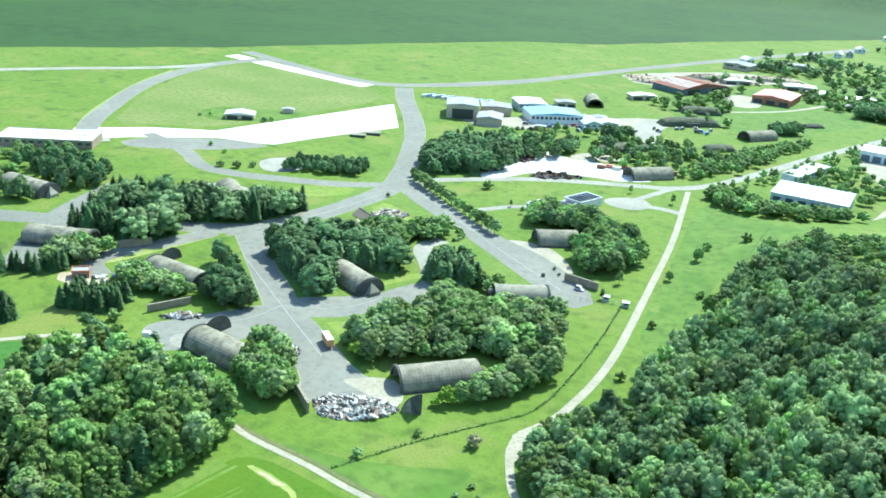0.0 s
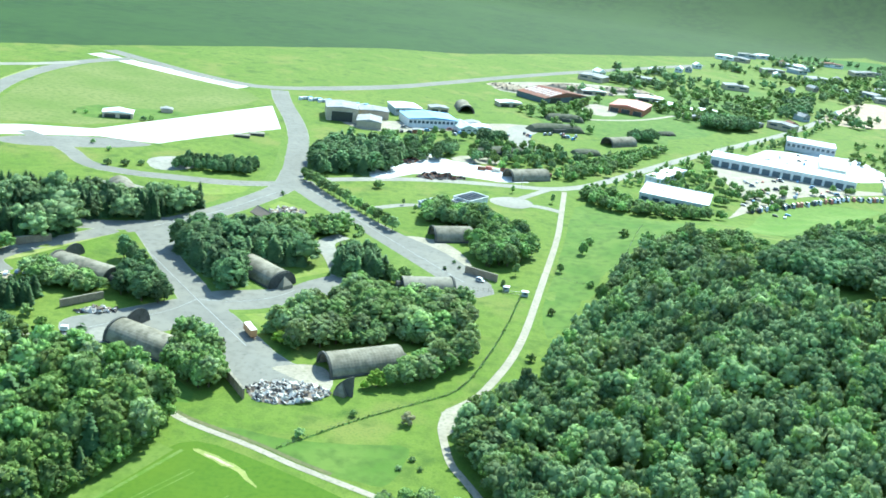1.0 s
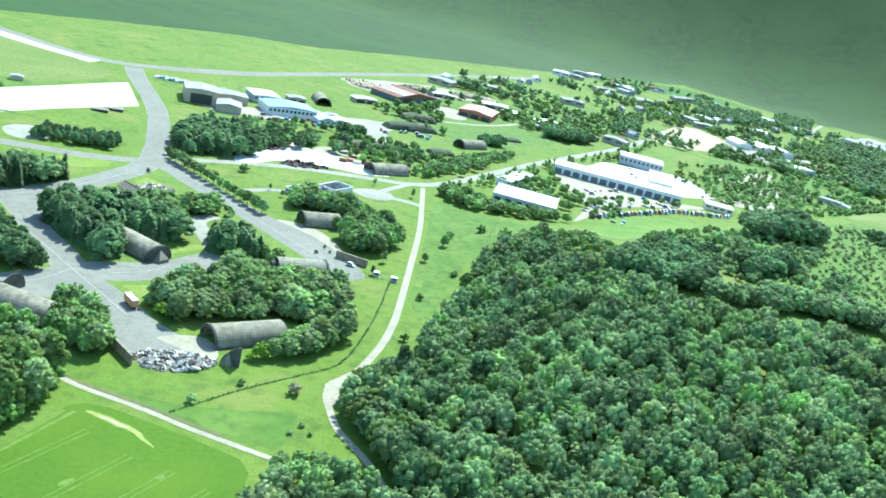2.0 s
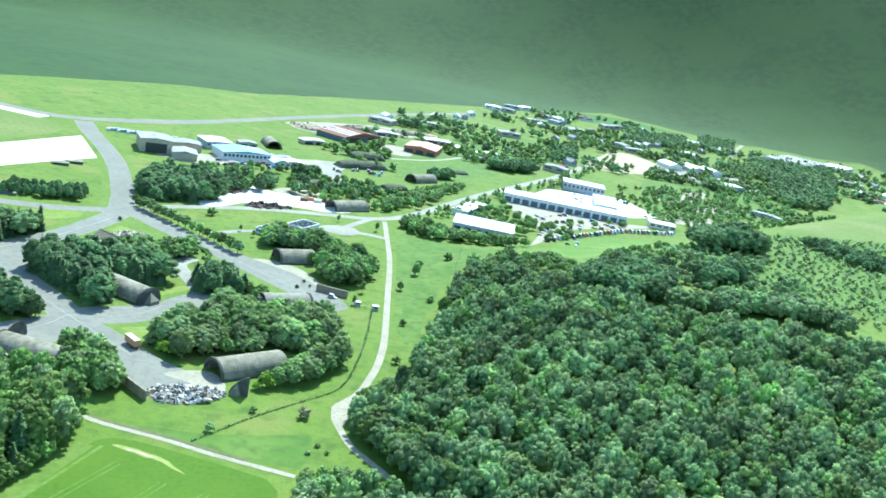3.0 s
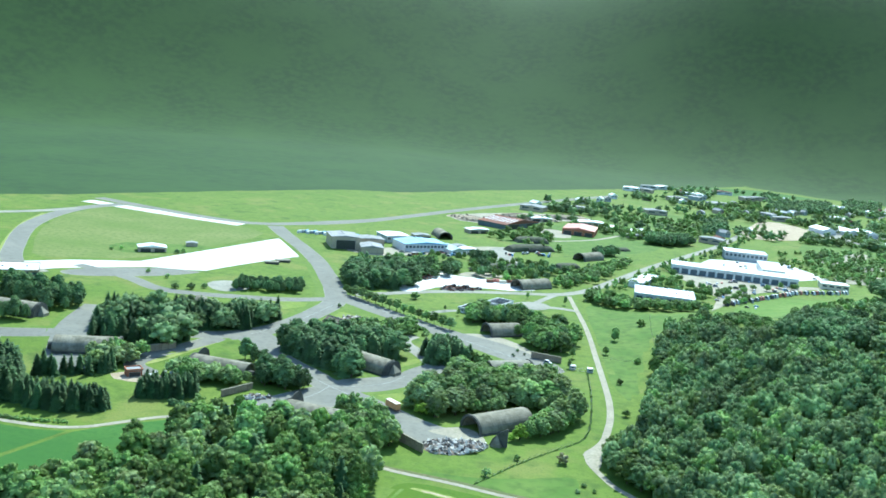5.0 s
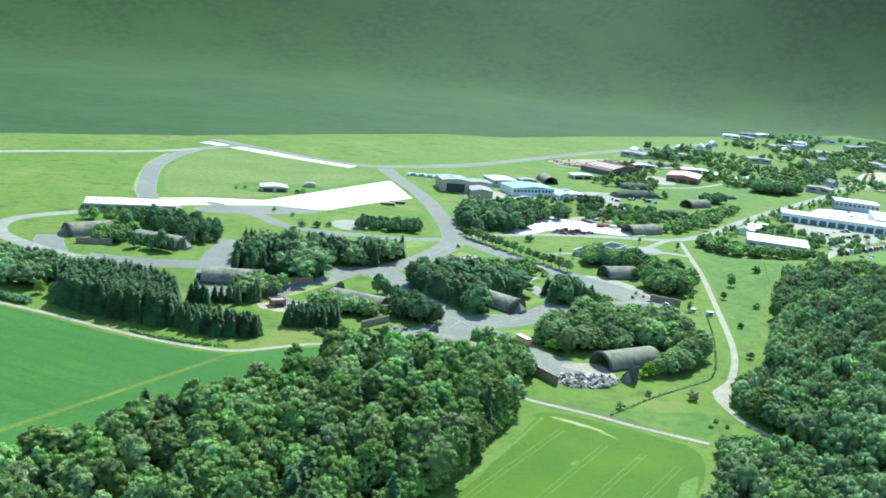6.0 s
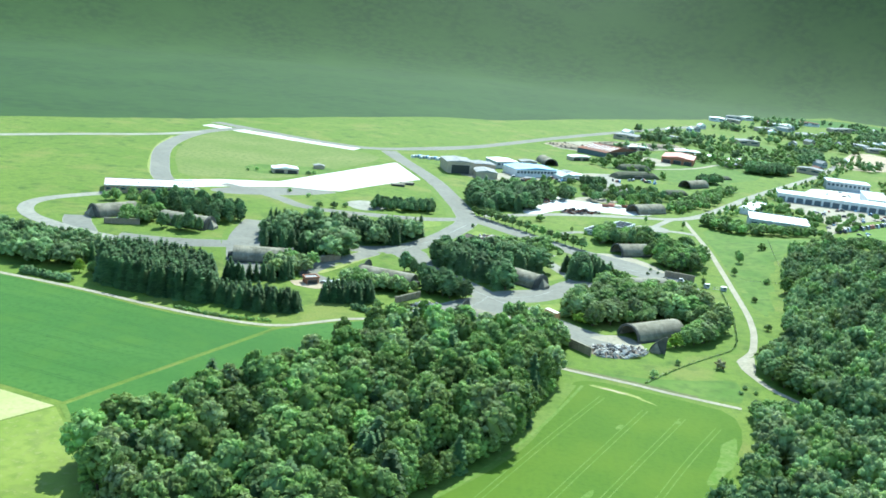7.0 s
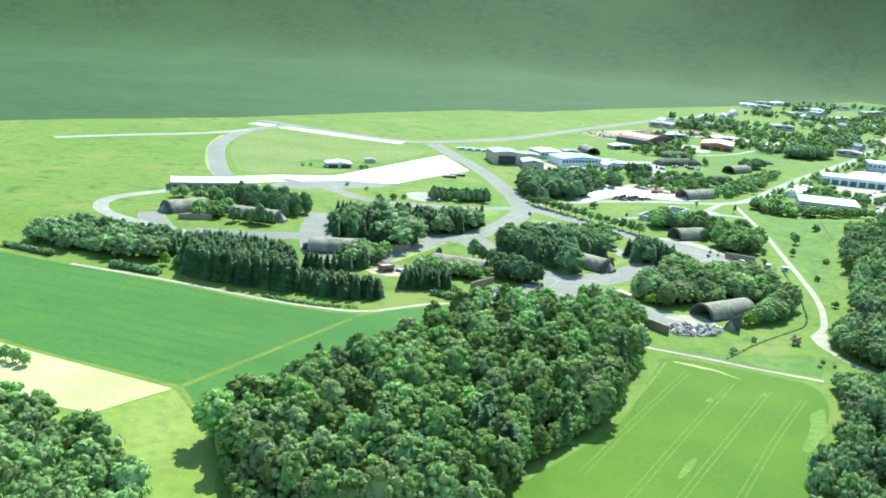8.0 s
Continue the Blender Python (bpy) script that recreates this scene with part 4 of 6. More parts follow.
def grove(poly, gap, kind, h, leaf, name, label, group, seed, spread=0.28, wide=1.0, other=None, share=0.0, single=None):
    """Trees within an outline. single: up to which y each is a thing of its own; the rest grow as one wood."""
    rng = np.random.default_rng(seed)
    rest = {}
    for x, y in spots(poly, gap, rng, OUT):
        k, l, hh = kind, leaf, h * rng.uniform(1 - spread, 1 + spread)
        if other and rng.uniform() < share:
            k, l = other
        w = wide * rng.uniform(0.85, 1.15)
        if single is not None and y < single:
            tree(k, x, y, hh, l, name, label, group, rng, w)
        else:
            rest.setdefault((k, l), []).append((x, y, hh, w))
    for (k, l), rows in rest.items():
        woodland("tree_clump", rows, l, "dense clump of " + ("dark conifers" if l in ("leaf_dark", "leaf_spruce") else "leafy green trees"), rng, "wood" if k in ("broad", "tall") else k, "trees")


BROAD, DARK, SPRUCE = "leafy green broadleaf tree in a clump", "dark green pine in a dense clump", "dark green spruce in a close plantation"
grove([(-46, 372), (-38, 355), (-24, 348), (-6, 362), (8, 378), (30, 372), (26, 350), (20, 344), (34, 352), (42, 378), (38, 408), (33, 428), (20, 424), (4, 420), (-14, 424), (-32, 402)], 6.8, "broad", 11.0, "leaf", "tree", BROAD, "clump by the open shelter", 21, 0.36, 1.4, other=("tall", "leaf_light"), share=0.42, single=999)
for x, y, hh, l in ((11, 334, 7.5, "leaf_lime"), (15, 338, 8.5, "leaf"), (21, 341, 9.5, "leaf"), (26, 346, 9.0, "leaf_light"), (30, 350, 10.0, "leaf"), (25, 354, 10.5, "leaf"), (7, 331, 3.5, "leaf_lime"), (34, 358, 10.0, "leaf"), (19, 348, 9.0, "leaf")):
    tree("broad", x, y, hh, l, "tree", "rounded leafy tree beside the open shelter", "clump by the open shelter", np.random.default_rng(int(x * 7)), 1.25)
grove([(-82, 322), (-62, 312), (-44, 301), (-46, 318), (-60, 340), (-72, 348), (-78, 340)], 4.8, "broad", 10.5, "leaf", "tree", BROAD, "clump beside a shelter", 23, other=("broad", "leaf_light"), share=0.2, single=999)
grove([(-128, 440), (-110, 424), (-88, 404), (-76, 398), (-70, 406), (-86, 420), (-84, 434), (-68, 438), (-58, 440), (-56, 456), (-80, 470), (-112, 468)], 5.0, "spruce", 14, "leaf_dark", "pine_tree", DARK, "pine clump", 24, 0.22, 1.45, ("pine", "leaf_dark"), 0.45, single=999)
grove([(-104, 468), (-80, 472), (-66, 484), (-50, 505), (-62, 516), (-82, 500), (-97, 484)], 5.2, "broad", 8.5, "leaf", "tree", BROAD, "clump by a taxiway", 25, 0.3, 1.2, other=("pine", "leaf_dark"), share=0.25)
grove([(-38, 440), (-22, 436), (-12, 450), (-20, 462), (-34, 470), (-44, 462)], 5.0, "spruce", 13.5, "leaf_dark", "pine_tree", DARK, "pine clump", 26, 0.18, 1.4, ("pine", "leaf_dark"), 0.3, single=999)
grove([(-16, 442), (-8, 436), (0, 448), (-4, 460), (-14, 456)], 6, "broad", 7, "leaf", "tree", BROAD, "clump by a taxiway", 27)
grove([(28, 486), (46, 498), (54, 520), (40, 548), (22, 568), (-6, 574), (-26, 562), (-16, 548), (10, 552), (26, 536), (20, 510)], 5.8, "broad", 11.5, "leaf", "tree", BROAD, "clump behind a taxiway", 28, 0.32, 1.2, other=("pine", "leaf_dark"), share=0.25, single=999)
grove([(-122, 368), (-98, 366), (-94, 380), (-112, 398), (-122, 384)], 6.0, "pine", 12, "leaf_dark", "pine_tree", "broad dark green pine beside a taxiway", "pine clump", 29, wide=1.25, single=999)
grove([(-136, 402), (-124, 402), (-128, 424), (-140, 416)], 6.0, "pine", 11, "leaf_dark", "pine_tree", DARK, "pine clump", 30, wide=1.1, single=999)
grove([(-172, 374), (-152, 364), (-128, 364), (-126, 372), (-146, 380), (-168, 386)], 4.4, "broad", 7.0, "leaf", "tree", BROAD, "bushes by a shelter", 31, 0.25, 1.15, other=("broad", "leaf_light"), share=0.35)
grove([(-169, 334), (-144, 342), (-147, 355), (-171, 348)], 2.9, "spruce", 10.5, "leaf_spruce", "spruce_tree", SPRUCE, "spruce block", 32, 0.06, 1.4, single=999)
grove([(-228, 392), (-206, 408), (-182, 410), (-176, 432), (-200, 424), (-226, 412)], 4.3, "spruce", 13.5, "leaf_spruce", "spruce_tree", SPRUCE, "conifer belt", 33, 0.3, 1.3, ("broad", "leaf_wood"), 0.2)
grove([(-252, 440), (-228, 424), (-196, 440), (-176, 448), (-160, 462), (-138, 484), (-134, 506), (-146, 508), (-160, 490), (-176, 478), (-200, 474), (-230, 466)], 4.6, "spruce", 13.5, "leaf_spruce", "spruce_tree", SPRUCE, "conifer belt", 34, 0.32, 1.3, ("broad", "leaf_wood"), 0.2)
grove([(-300, 466), (-262, 452), (-252, 476), (-276, 500), (-318, 496), (-326, 474)], 7.0, "pine", 12, "leaf_dark", "pine_tree", DARK, "pine clump", 35)
grove([(-296, 424), (-270, 428), (-266, 438), (-292, 438)], 6.0, "pine", 11, "leaf_dark", "pine_tree", DARK, "pine clump", 36)
grove([(-330, 446), (-312, 438), (-304, 450), (-306, 462), (-324, 466)], 6.0, "broad", 8, "leaf", "tree", BROAD, "clump by the loop road", 37)
grove([(-320, 430), (-306, 434), (-304, 444), (-318, 442)], 5.0, "broad", 7, "leaf", "tree", BROAD, "clump by the loop road", 47)
grove([(-360, 480), (-340, 478), (-320, 500), (-310, 520), (-345, 505)], 8.0, "broad", 7, "leaf", "tree", BROAD, "clump by the loop road", 38)
grove([(-299, 362), (-281, 321), (-250, 313), (-220, 311), (-224, 327), (-233, 352), (-266, 364)], 3.3, "spruce", 16.5, "leaf_spruce", "spruce_tree", SPRUCE, "spruce plantation", 39, 0.09, 1.4, single=322)
grove([(-219, 311), (-190, 308), (-175, 315), (-178, 321), (-200, 324), (-219, 324)], 3.1, "spruce", 11.5, "leaf_spruce", "spruce_tree", SPRUCE, "spruce plantation", 40, 0.08, 1.4, single=999)
grove([(-226, 351), (-214, 354), (-193, 364), (-196, 380), (-210, 375), (-228, 366)], 3.9, "spruce", 11.0, "leaf_spruce", "spruce_tree", SPRUCE, "spruces behind the plantation", 41, 0.12, 1.3, ("broad", "leaf_light"), 0.12)
grove([(-190, 478), (-172, 472), (-160, 482), (-168, 492), (-182, 488)], 4.6, "broad", 8.5, "leaf", "tree", BROAD, "clump before a shelter", 51, other=("spruce", "leaf_spruce"), share=0.4)
grove([(-206, 378), (-197, 374), (-189, 382), (-192, 392)], 5.0, "broad", 8.5, "leaf_light", "tree", BROAD, "clump by a shelter", 49, other=("broad", "leaf"), share=0.5)
grove([(-240, 376), (-222, 374), (-200, 386), (-186, 390), (-186, 398), (-214, 388)], 4.6, "broad", 8.5, "leaf_light", "tree", BROAD, "clump behind the spruces", 48, other=("broad", "leaf"), share=0.6)
grove([(-356, 340), (-318, 336), (-306, 343), (-300, 354), (-302, 374), (-340, 386), (-380, 382), (-392, 352)], 5.6, "broad", 10.5, "leaf_wood", "tree", BROAD, "trees beyond the crop", 42, other=("spruce", "leaf_spruce"), share=0.22)
grove([(-186, 562), (-140, 586), (-144, 606), (-188, 584)], 4.8, "pine", 8, "leaf_dark", "pine_tree", DARK, "pine clump", 43, 0.2, 1.15)
grove([(-116, 625), (-98, 612), (-84, 628), (-66, 650), (-62, 690), (-86, 712), (-116, 715), (-124, 670)], 7.0, "spruce", 14, "leaf_dark", "pine_tree", DARK, "pine clump", 44, 0.2, 1.7, ("pine", "leaf_dark"), 0.5)
grove([(-62, 690), (-40, 700), (-30, 740), (-60, 760), (-90, 740)], 8.5, "broad", 8.5, "leaf_dark", "tree", BROAD, "trees by a yard", 45, 0.3, 1.1, other=("broad", "leaf"), share=0.35)
grove([(-20, 720), (40, 725), (70, 770), (20, 800), (-20, 770)], 11.0, "broad", 8, "leaf_deep", "tree", BROAD, "trees by a yard", 46, 0.35, 1.1, other=("broad", "leaf_dark"), share=0.4)
rng = np.random.default_rng(50)
for k in range(14):
    t = k / 13
    tree("street", -103 + 73 * t, 593 - 68 * t, 8.2 * rng.uniform(0.88, 1.12), "leaf", "avenue_tree", "small round street tree in a row", "avenue of trees", rng, 1.6)
for x, y, h, kind, leaf, label in (
    (84, 560, 4.5, "bush", "leaf", "low bush in the meadow"), (104, 580, 5.0, "bush", "leaf_deep", "bushy shrub in the meadow"), (71, 440, 3.2, "bush", "leaf_deep", "low bush beside the gravel road"), (81, 540, 8.0, "broad", "leaf", "lone bushy tree in the meadow"), (70.5, 503, 5.5, "broad", "leaf", "rounded tree beside the gravel road"), (29, 311, 4.4, "bush", "leaf_dry", "brownish round bush in the meadow"),
    (-4.4, 288, 3.2, "bush", "leaf", "small shrub beside the fence"), (9, 309, 2.4, "bush", "leaf", "small shrub beside the fence"), (34, 253, 8.5, "broad", "leaf", "round tree at the wood's edge"),
    (-109, 556, 2.6, "bush", "leaf_dark", "small dark bush in the grass"), (88, 486, 3.5, "bush", "leaf", "low bush in the meadow"),
    (-26, 568, 5, "street", "leaf", "slim tree on the lawn"), (-18, 560, 5, "street", "leaf", "slim tree on the lawn"),
    (55, 640, 7, "street", "leaf", "slim tree beside a spur road"), (26, 650, 5.5, "street", "leaf", "slim tree on the lawn"), (-140, 336, 5, "bush", "leaf", "bush beside an apron"),
    (-36, 355, 5.5, "bush", "leaf_lime", "bright lime-green bush at a clump edge"), (-44, 361, 5, "bush", "leaf", "bush beside a lorry trailer"),
    (-299, 334, 7.5, "broad", "leaf_lime", "bright green tree beside the spruces"), (-291, 333, 7.5, "broad", "leaf", "green tree beside the spruces"), (67, 384, 3.5, "bush", "leaf", "bush beside the gravel road"),
    (-306, 662, 3, "bush", "leaf", "low bush beside a farm shed"), (-312, 656, 2.4, "bush", "leaf", "low bush beside a farm shed"), (-262, 668, 3.5, "bush", "leaf_dark", "dark bush beside a farm shed"), (-258, 672, 3.8, "bush", "leaf", "bush beside a farm shed"), (-36, 578, 4.5, "street", "leaf", "slim tree on the lawn"), (-60, 606, 5.5, "bush", "leaf", "round bush at the end of the avenue"), (-108, 598, 6.5, "broad", "leaf", "round tree at the head of the avenue"), (-112, 606, 6.5, "broad", "leaf", "round tree at the head of the avenue"), (11, 476, 1.8, "bush", "leaf_dark", "small dark shrub beside a taxiway"), (18, 481, 1.6, "bush", "leaf_dark", "small dark shrub beside a taxiway"), (14, 488, 1.8, "bush", "leaf_dark", "small dark shrub beside a taxiway"), (44, 462, 5.5, "street", "leaf", "slim tree by the gate"), (48, 486, 7, "street", "leaf", "slim tree by the gate"), (94, 463, 11, "broad", "leaf_deep", "round dark tree at the corner of the wood"), (-301, 186, 6.5, "broad", "leaf", "small orchard tree on the mown field"),
    (-296, 185, 6.5, "broad", "leaf", "small orchard tree on the mown field"), (-291, 183, 6.0, "broad", "leaf", "small orchard tree on the mown field"), (-238, 575, 3, "bush", "leaf", "low bush on the airfield"),
    (20, 537, 9, "broad", "leaf", "leafy tree behind a shelter"), (15, 526, 8.5, "broad", "leaf", "leafy tree beside a shelter"), (23, 530, 9, "broad", "leaf", "leafy tree beside a shelter"),
    (-222, 545, 4, "bush", "leaf", "low bush on the airfield"), (-212, 548, 4.5, "bush", "leaf", "low bush on the airfield"), (-205, 556, 3.5, "bush", "leaf", "low bush on the airfield"), (-256, 586, 3, "bush", "leaf", "low bush on the airfield"),
):
    tree(kind, x, y, h, leaf, "tree" if h > 4 else "bush", label, "", rng)

# the wood by the crops
WOOD = [(-198, 140), (-186, 118), (-166, 96), (-112, 96), (-95, 150), (-68, 190), (-58, 231), (-48, 262), (-52, 286), (-64, 298), (-88, 303), (-116, 310), (-138, 296), (-136, 270), (-160, 228), (-186, 186)]
rng = np.random.default_rng(60)
rest = {}
for x, y in spots(WOOD, 7.9, rng):
    u, hh, w = rng.uniform(), 17.5 * rng.uniform(0.68, 1.25), rng.uniform(0.85, 1.2)
    k, l, text = ("tall", "leaf", "tall leafy green tree in a dense wood") if u < 0.42 else ("tall", "leaf_light", "tall pale green tree in a dense wood") if u < 0.54 else ("tall", "leaf_deep", "tall deep green tree in a dense wood") if u < 0.86 else ("spruce", "leaf_spruce", "tall dark spruce in a dense wood")
    if k == "spruce":
        w *= 1.3
    if y < 190:
        tree(k, x, y, hh, l, "forest_tree", text, "wood by the crops", rng, w)
    else:
        rest.setdefault((k, l), []).append((x, y, hh, w))
for (k, l), rows in rest.items():
    woodland("wood", rows, l, "dense mixed wood beside the crops", rng, k)
# low trees and shrubs close its edge down to the ground
edge = []
for (xa, ya), (xb, yb) in zip(WOOD[1:8], WOOD[2:9]):
    n = max(1, int(math.hypot(xb - xa, yb - ya) / 3.6))
    for k in range(n):
        u = (k + rng.uniform(0.0, 0.8)) / n
        edge.append((xa + (xb - xa) * u - rng.uniform(0.0, 3.0), ya + (yb - ya) * u + rng.uniform(0.0, 2.0), rng.uniform(5.0, 10.0), rng.uniform(0.9, 1.25)))
woodland("wood_edge", edge, "leaf_deep", "leafy understorey along the edge of a wood", rng)
grove([(-330, 124), (-272, 132), (-243, 133), (-219, 110), (-200, 90), (-204, 60), (-330, 60)], 7.5, "broad", 14, "leaf", "tree", "leafy tree at the edge of a wood", "wood by the meadow", 61, 0.25, 1.0)
# trees that crowd the bend of the gravel road
for k, (x, y, h) in enumerate(((52, 324, 10.0), (50.5, 315, 11.0), (56, 331, 9.5), (60, 341, 8.0), (57, 307, 12.0), (52, 305, 11.0), (60, 319, 11.5), (63, 331, 10.0), (66, 310, 12.0), (64, 351, 6.5), (55, 296, 11.5), (60, 290, 12.0), (65, 283, 12.0), (71, 276, 12.5), (75, 266, 12.0), (62, 299, 12.0), (70, 292, 13.0))):
    tree("broad", x, y, h, "leaf_wood" if k % 2 else "leaf_deep", "tree", "leafy tree crowding the bend of a gravel road", "trees by the bend", np.random.default_rng(300 + k), 1.2)
for k, (x, y, h, w) in enumerate(((34, 256, 7.5, 1.1), (40, 261, 7.0, 1.2), (47, 260, 8.0, 1.2), (41, 252, 8.5, 1.2), (51, 254, 9.0, 1.2), (56, 258, 7.5, 1.1), (35, 247, 9.0, 1.2), (45, 266, 4.5, 1.2), (36, 288, 1.6, 1.3), (33, 281, 1.4, 1.4), (40, 283, 1.5, 1.3))):
    tree("broad" if h > 5 else "bush", x, y, h, "leaf" if k % 3 else "leaf_wood", "tree" if h > 4 else "bush", "leafy tree in a thicket beside the gravel path" if h > 4 else "low shrub beside the gravel path", "thicket by the path", np.random.default_rng(340 + k), w)
# woods on the hill
rng = np.random.default_rng(70)
GRAVEL_PATH = ribbon([(43.5, 306), (48.5, 291), (55, 283), (64, 271), (70, 257), (74, 244)], 8)
HILL = [(52, 300), (56, 318), (64, 343), (74, 377), (84, 412), (94, 440), (98, 500), (118, 546), (138, 546), (150, 500), (168, 470), (190, 452), (210, 434), (235, 440), (262, 436), (292, 428), (330, 410), (330, 380), (290, 320), (250, 270), (190, 200), (120, 110), (-14, 100), (2, 166), (21, 212), (31, 236), (44, 250), (60, 256), (66, 280)]
stands = {}
for x, y in spots(HILL, 7.5, rng, [GRAVEL_PATH]):
    u = rng.uniform() + 0.35 * noise.noise((x * 0.03, y * 0.03, 6.0))
    l = "leaf_light" if u < 0.1 else "leaf" if u < 0.34 else "leaf_wood" if u < 0.86 else "leaf_dark"
    tall = rng.uniform(8.0, 15.5) * (1 + 0.38 * noise.noise((x * 0.04, y * 0.04, 4.0)))
    stands.setdefault(l, []).append((x, y, min(16.0, tall * (1.3 if rng.uniform() < 0.06 else 1.0)), rng.uniform(0.7, 1.15) * (1.0 if tall < 12 else 0.85)))
for l, rows in stands.items():
    woodland("hill_wood", rows, l, "dense broadleaf wood covering the hillside", rng)
for pts, h, l in (
    ([(172, 484), (200, 478), (224, 480), (238, 510), (226, 530), (200, 528), (180, 512)], 11, "leaf_dark"), ([(214, 574), (250, 560), (252, 576), (224, 590)], 6, "leaf_dark"),
    ([(258, 528), (304, 556), (302, 576), (266, 556)], 10, "leaf_dark"), ([(222, 468), (272, 470), (300, 474), (328, 460), (330, 480), (312, 504), (284, 494), (234, 482)], 10, "leaf_wood"),
    ([(298, 638), (354, 654), (360, 684), (340, 694), (306, 672)], 13, "leaf_dark"), ([(424, 670), (440, 644), (470, 650), (462, 690), (430, 730), (410, 722)], 7, "leaf_dark"), ([(120, 556), (150, 548), (176, 556), (160, 566), (134, 568)], 5, "leaf"),
):
    woodland("hillside_grove", [(x, y, h * rng.uniform(0.85, 1.4), rng.uniform(1.0, 1.3)) for x, y in spots(pts, 6.6, rng)], l, "dark grove on the grassy hillside", rng)
HAY = [(168, 588), (186, 640), (204, 712), (250, 762), (305, 768), (286, 726), (250, 672), (214, 616), (192, 588)]
YOUNG = [(236, 545), (262, 516), (330, 510), (360, 480), (420, 500), (540, 600), (540, 780), (400, 740), (330, 710), (270, 640), (228, 600)]
woodland("young_plantation", [(x, y, rng.uniform(1.2, 3.4), 1.0) for x, y in spots(YOUNG, 7.5, rng, [HAY])], "leaf_light", "sparse young trees on a grassy hillside", rng, "shrub")
SLOPE = [(196, 552), (240, 540), (262, 512), (326, 506), (344, 560), (340, 630), (300, 645), (250, 620), (218, 596)]
woodland("slope_trees", [(x, y, rng.uniform(4, 7.5), rng.uniform(1.0, 1.5)) for x, y in spots(SLOPE, 9.0, rng, [HAY]) if noise.noise((x * 0.03, y * 0.03, 9.0)) > 0.0], "leaf_wood", "scattered trees on the grassy hillside", rng)
woodland("hillside_bushes", [(x, y, rng.uniform(3, 6), 1.0) for x, y in spots([(205, 570), (240, 545), (300, 620), (290, 690), (230, 640)], 11.0, rng, [HAY])], "leaf", "scattered bushes on the hillside", rng)
woodland("slope_scrub", [(x, y, rng.uniform(4.0, 6.5), rng.uniform(1.2, 1.7)) for x, y in spots([(112, 540), (138, 540), (148, 500), (170, 468), (192, 452), (196, 474), (176, 490), (182, 520), (176, 552), (150, 552), (122, 560)], 8.0, rng)], "leaf", "scrubby trees filling a gap on the hillside", rng)
woodland("depot_belt", [(x, y, rng.uniform(6.0, 10.0), 1.2) for x, y in spots([(72, 662), (98, 640), (128, 636), (168, 650), (172, 662), (152, 658), (106, 658), (96, 690), (84, 692)], 7.0, rng)], "leaf", "belt of trees before a white hall", rng)
woodland("yard_trees", [(x, y, rng.uniform(4.5, 7.5), 1.2) for x, y in spots([(186, 694), (206, 700), (250, 786), (300, 812), (290, 826), (216, 790), (196, 740)], 13.0, rng) if rng.uniform() < 0.6], "leaf", "leafy trees between rows of parked vehicles", rng)
woodland("depot_trees", [(x, y, rng.uniform(5, 8), 1.0) for x, y in spots([(120, 740), (175, 705), (200, 750), (170, 830), (150, 800)], 11.0, rng)], "leaf", "trees between depot halls", rng)
woodland("scrub", [(x, y, rng.uniform(4, 8.5), 1.25) for x, y in spots([(330, 872), (480, 880), (620, 1060), (560, 1200), (380, 1080)], 12.5, rng) if noise.noise((x * 0.02, y * 0.02, 3.0)) > -0.22], "leaf", "scrub behind a depot", rng, "far")
woodland("roadside_trees", [(x, y, rng.uniform(4, 8), 1.0) for x, y in spots([(-10, 700), (40, 716), (90, 740), (130, 850), (110, 850), (60, 790), (0, 740)], 15.0, rng)], "leaf", "scattered trees among old bunkers", rng)
woodland("roadside_trees", [(x, y, rng.uniform(4, 8), 1.0) for x, y in spots(ribbon([(80, 690), (170, 860), (300, 1090), (400, 1340)], 26), 13.0, rng, [ribbon([(66, 680), (155, 857), (292, 1101), (399, 1355)], 12)])], "leaf", "trees along an access road", rng, "far")
woodland("estate_trees", [(x, y, rng.uniform(5, 9), 1.0) for x, y in spots([(-130, 745), (-60, 740), (-20, 760), (30, 740), (60, 800), (0, 820), (-60, 800)], 16.0, rng)], "leaf", "trees among industrial sheds", rng)
woodland("roadside_trees", [(x, y, rng.uniform(5, 8.5), 1.1) for x, y in spots([(48, 712), (87, 800), (136, 884), (140, 868), (98, 766), (60, 706)], 6.5, rng, [ribbon([(66, 680), (110, 765), (155, 857)], 12)])], "leaf", "close row of leafy trees along an access road", rng, "far")
woodland("round_grove", [(x, y, rng.uniform(9, 12), 1.1) for x, y in spots([(104, 904), (112, 898), (126, 906), (132, 920), (118, 924)], 6.0, rng)], "leaf_dark", "round dark grove on a meadow", rng)
woodland("round_grove", [(x, y, rng.uniform(9, 12), 1.1) for x, y in spots([(-24, 794), (-14, 790), (-2, 802), (-8, 812), (-20, 808)], 6.0, rng)], "leaf_dark", "round dark grove beside a yard", rng)
woodland("lens_grove", [(x, y, rng.uniform(11, 14), 1.0) for x, y in spots([(175, 1030), (200, 1020), (240, 1050), (235, 1075), (190, 1060)], 7.0, rng)], "leaf_dark", "dense dark grove in a meadow", rng)
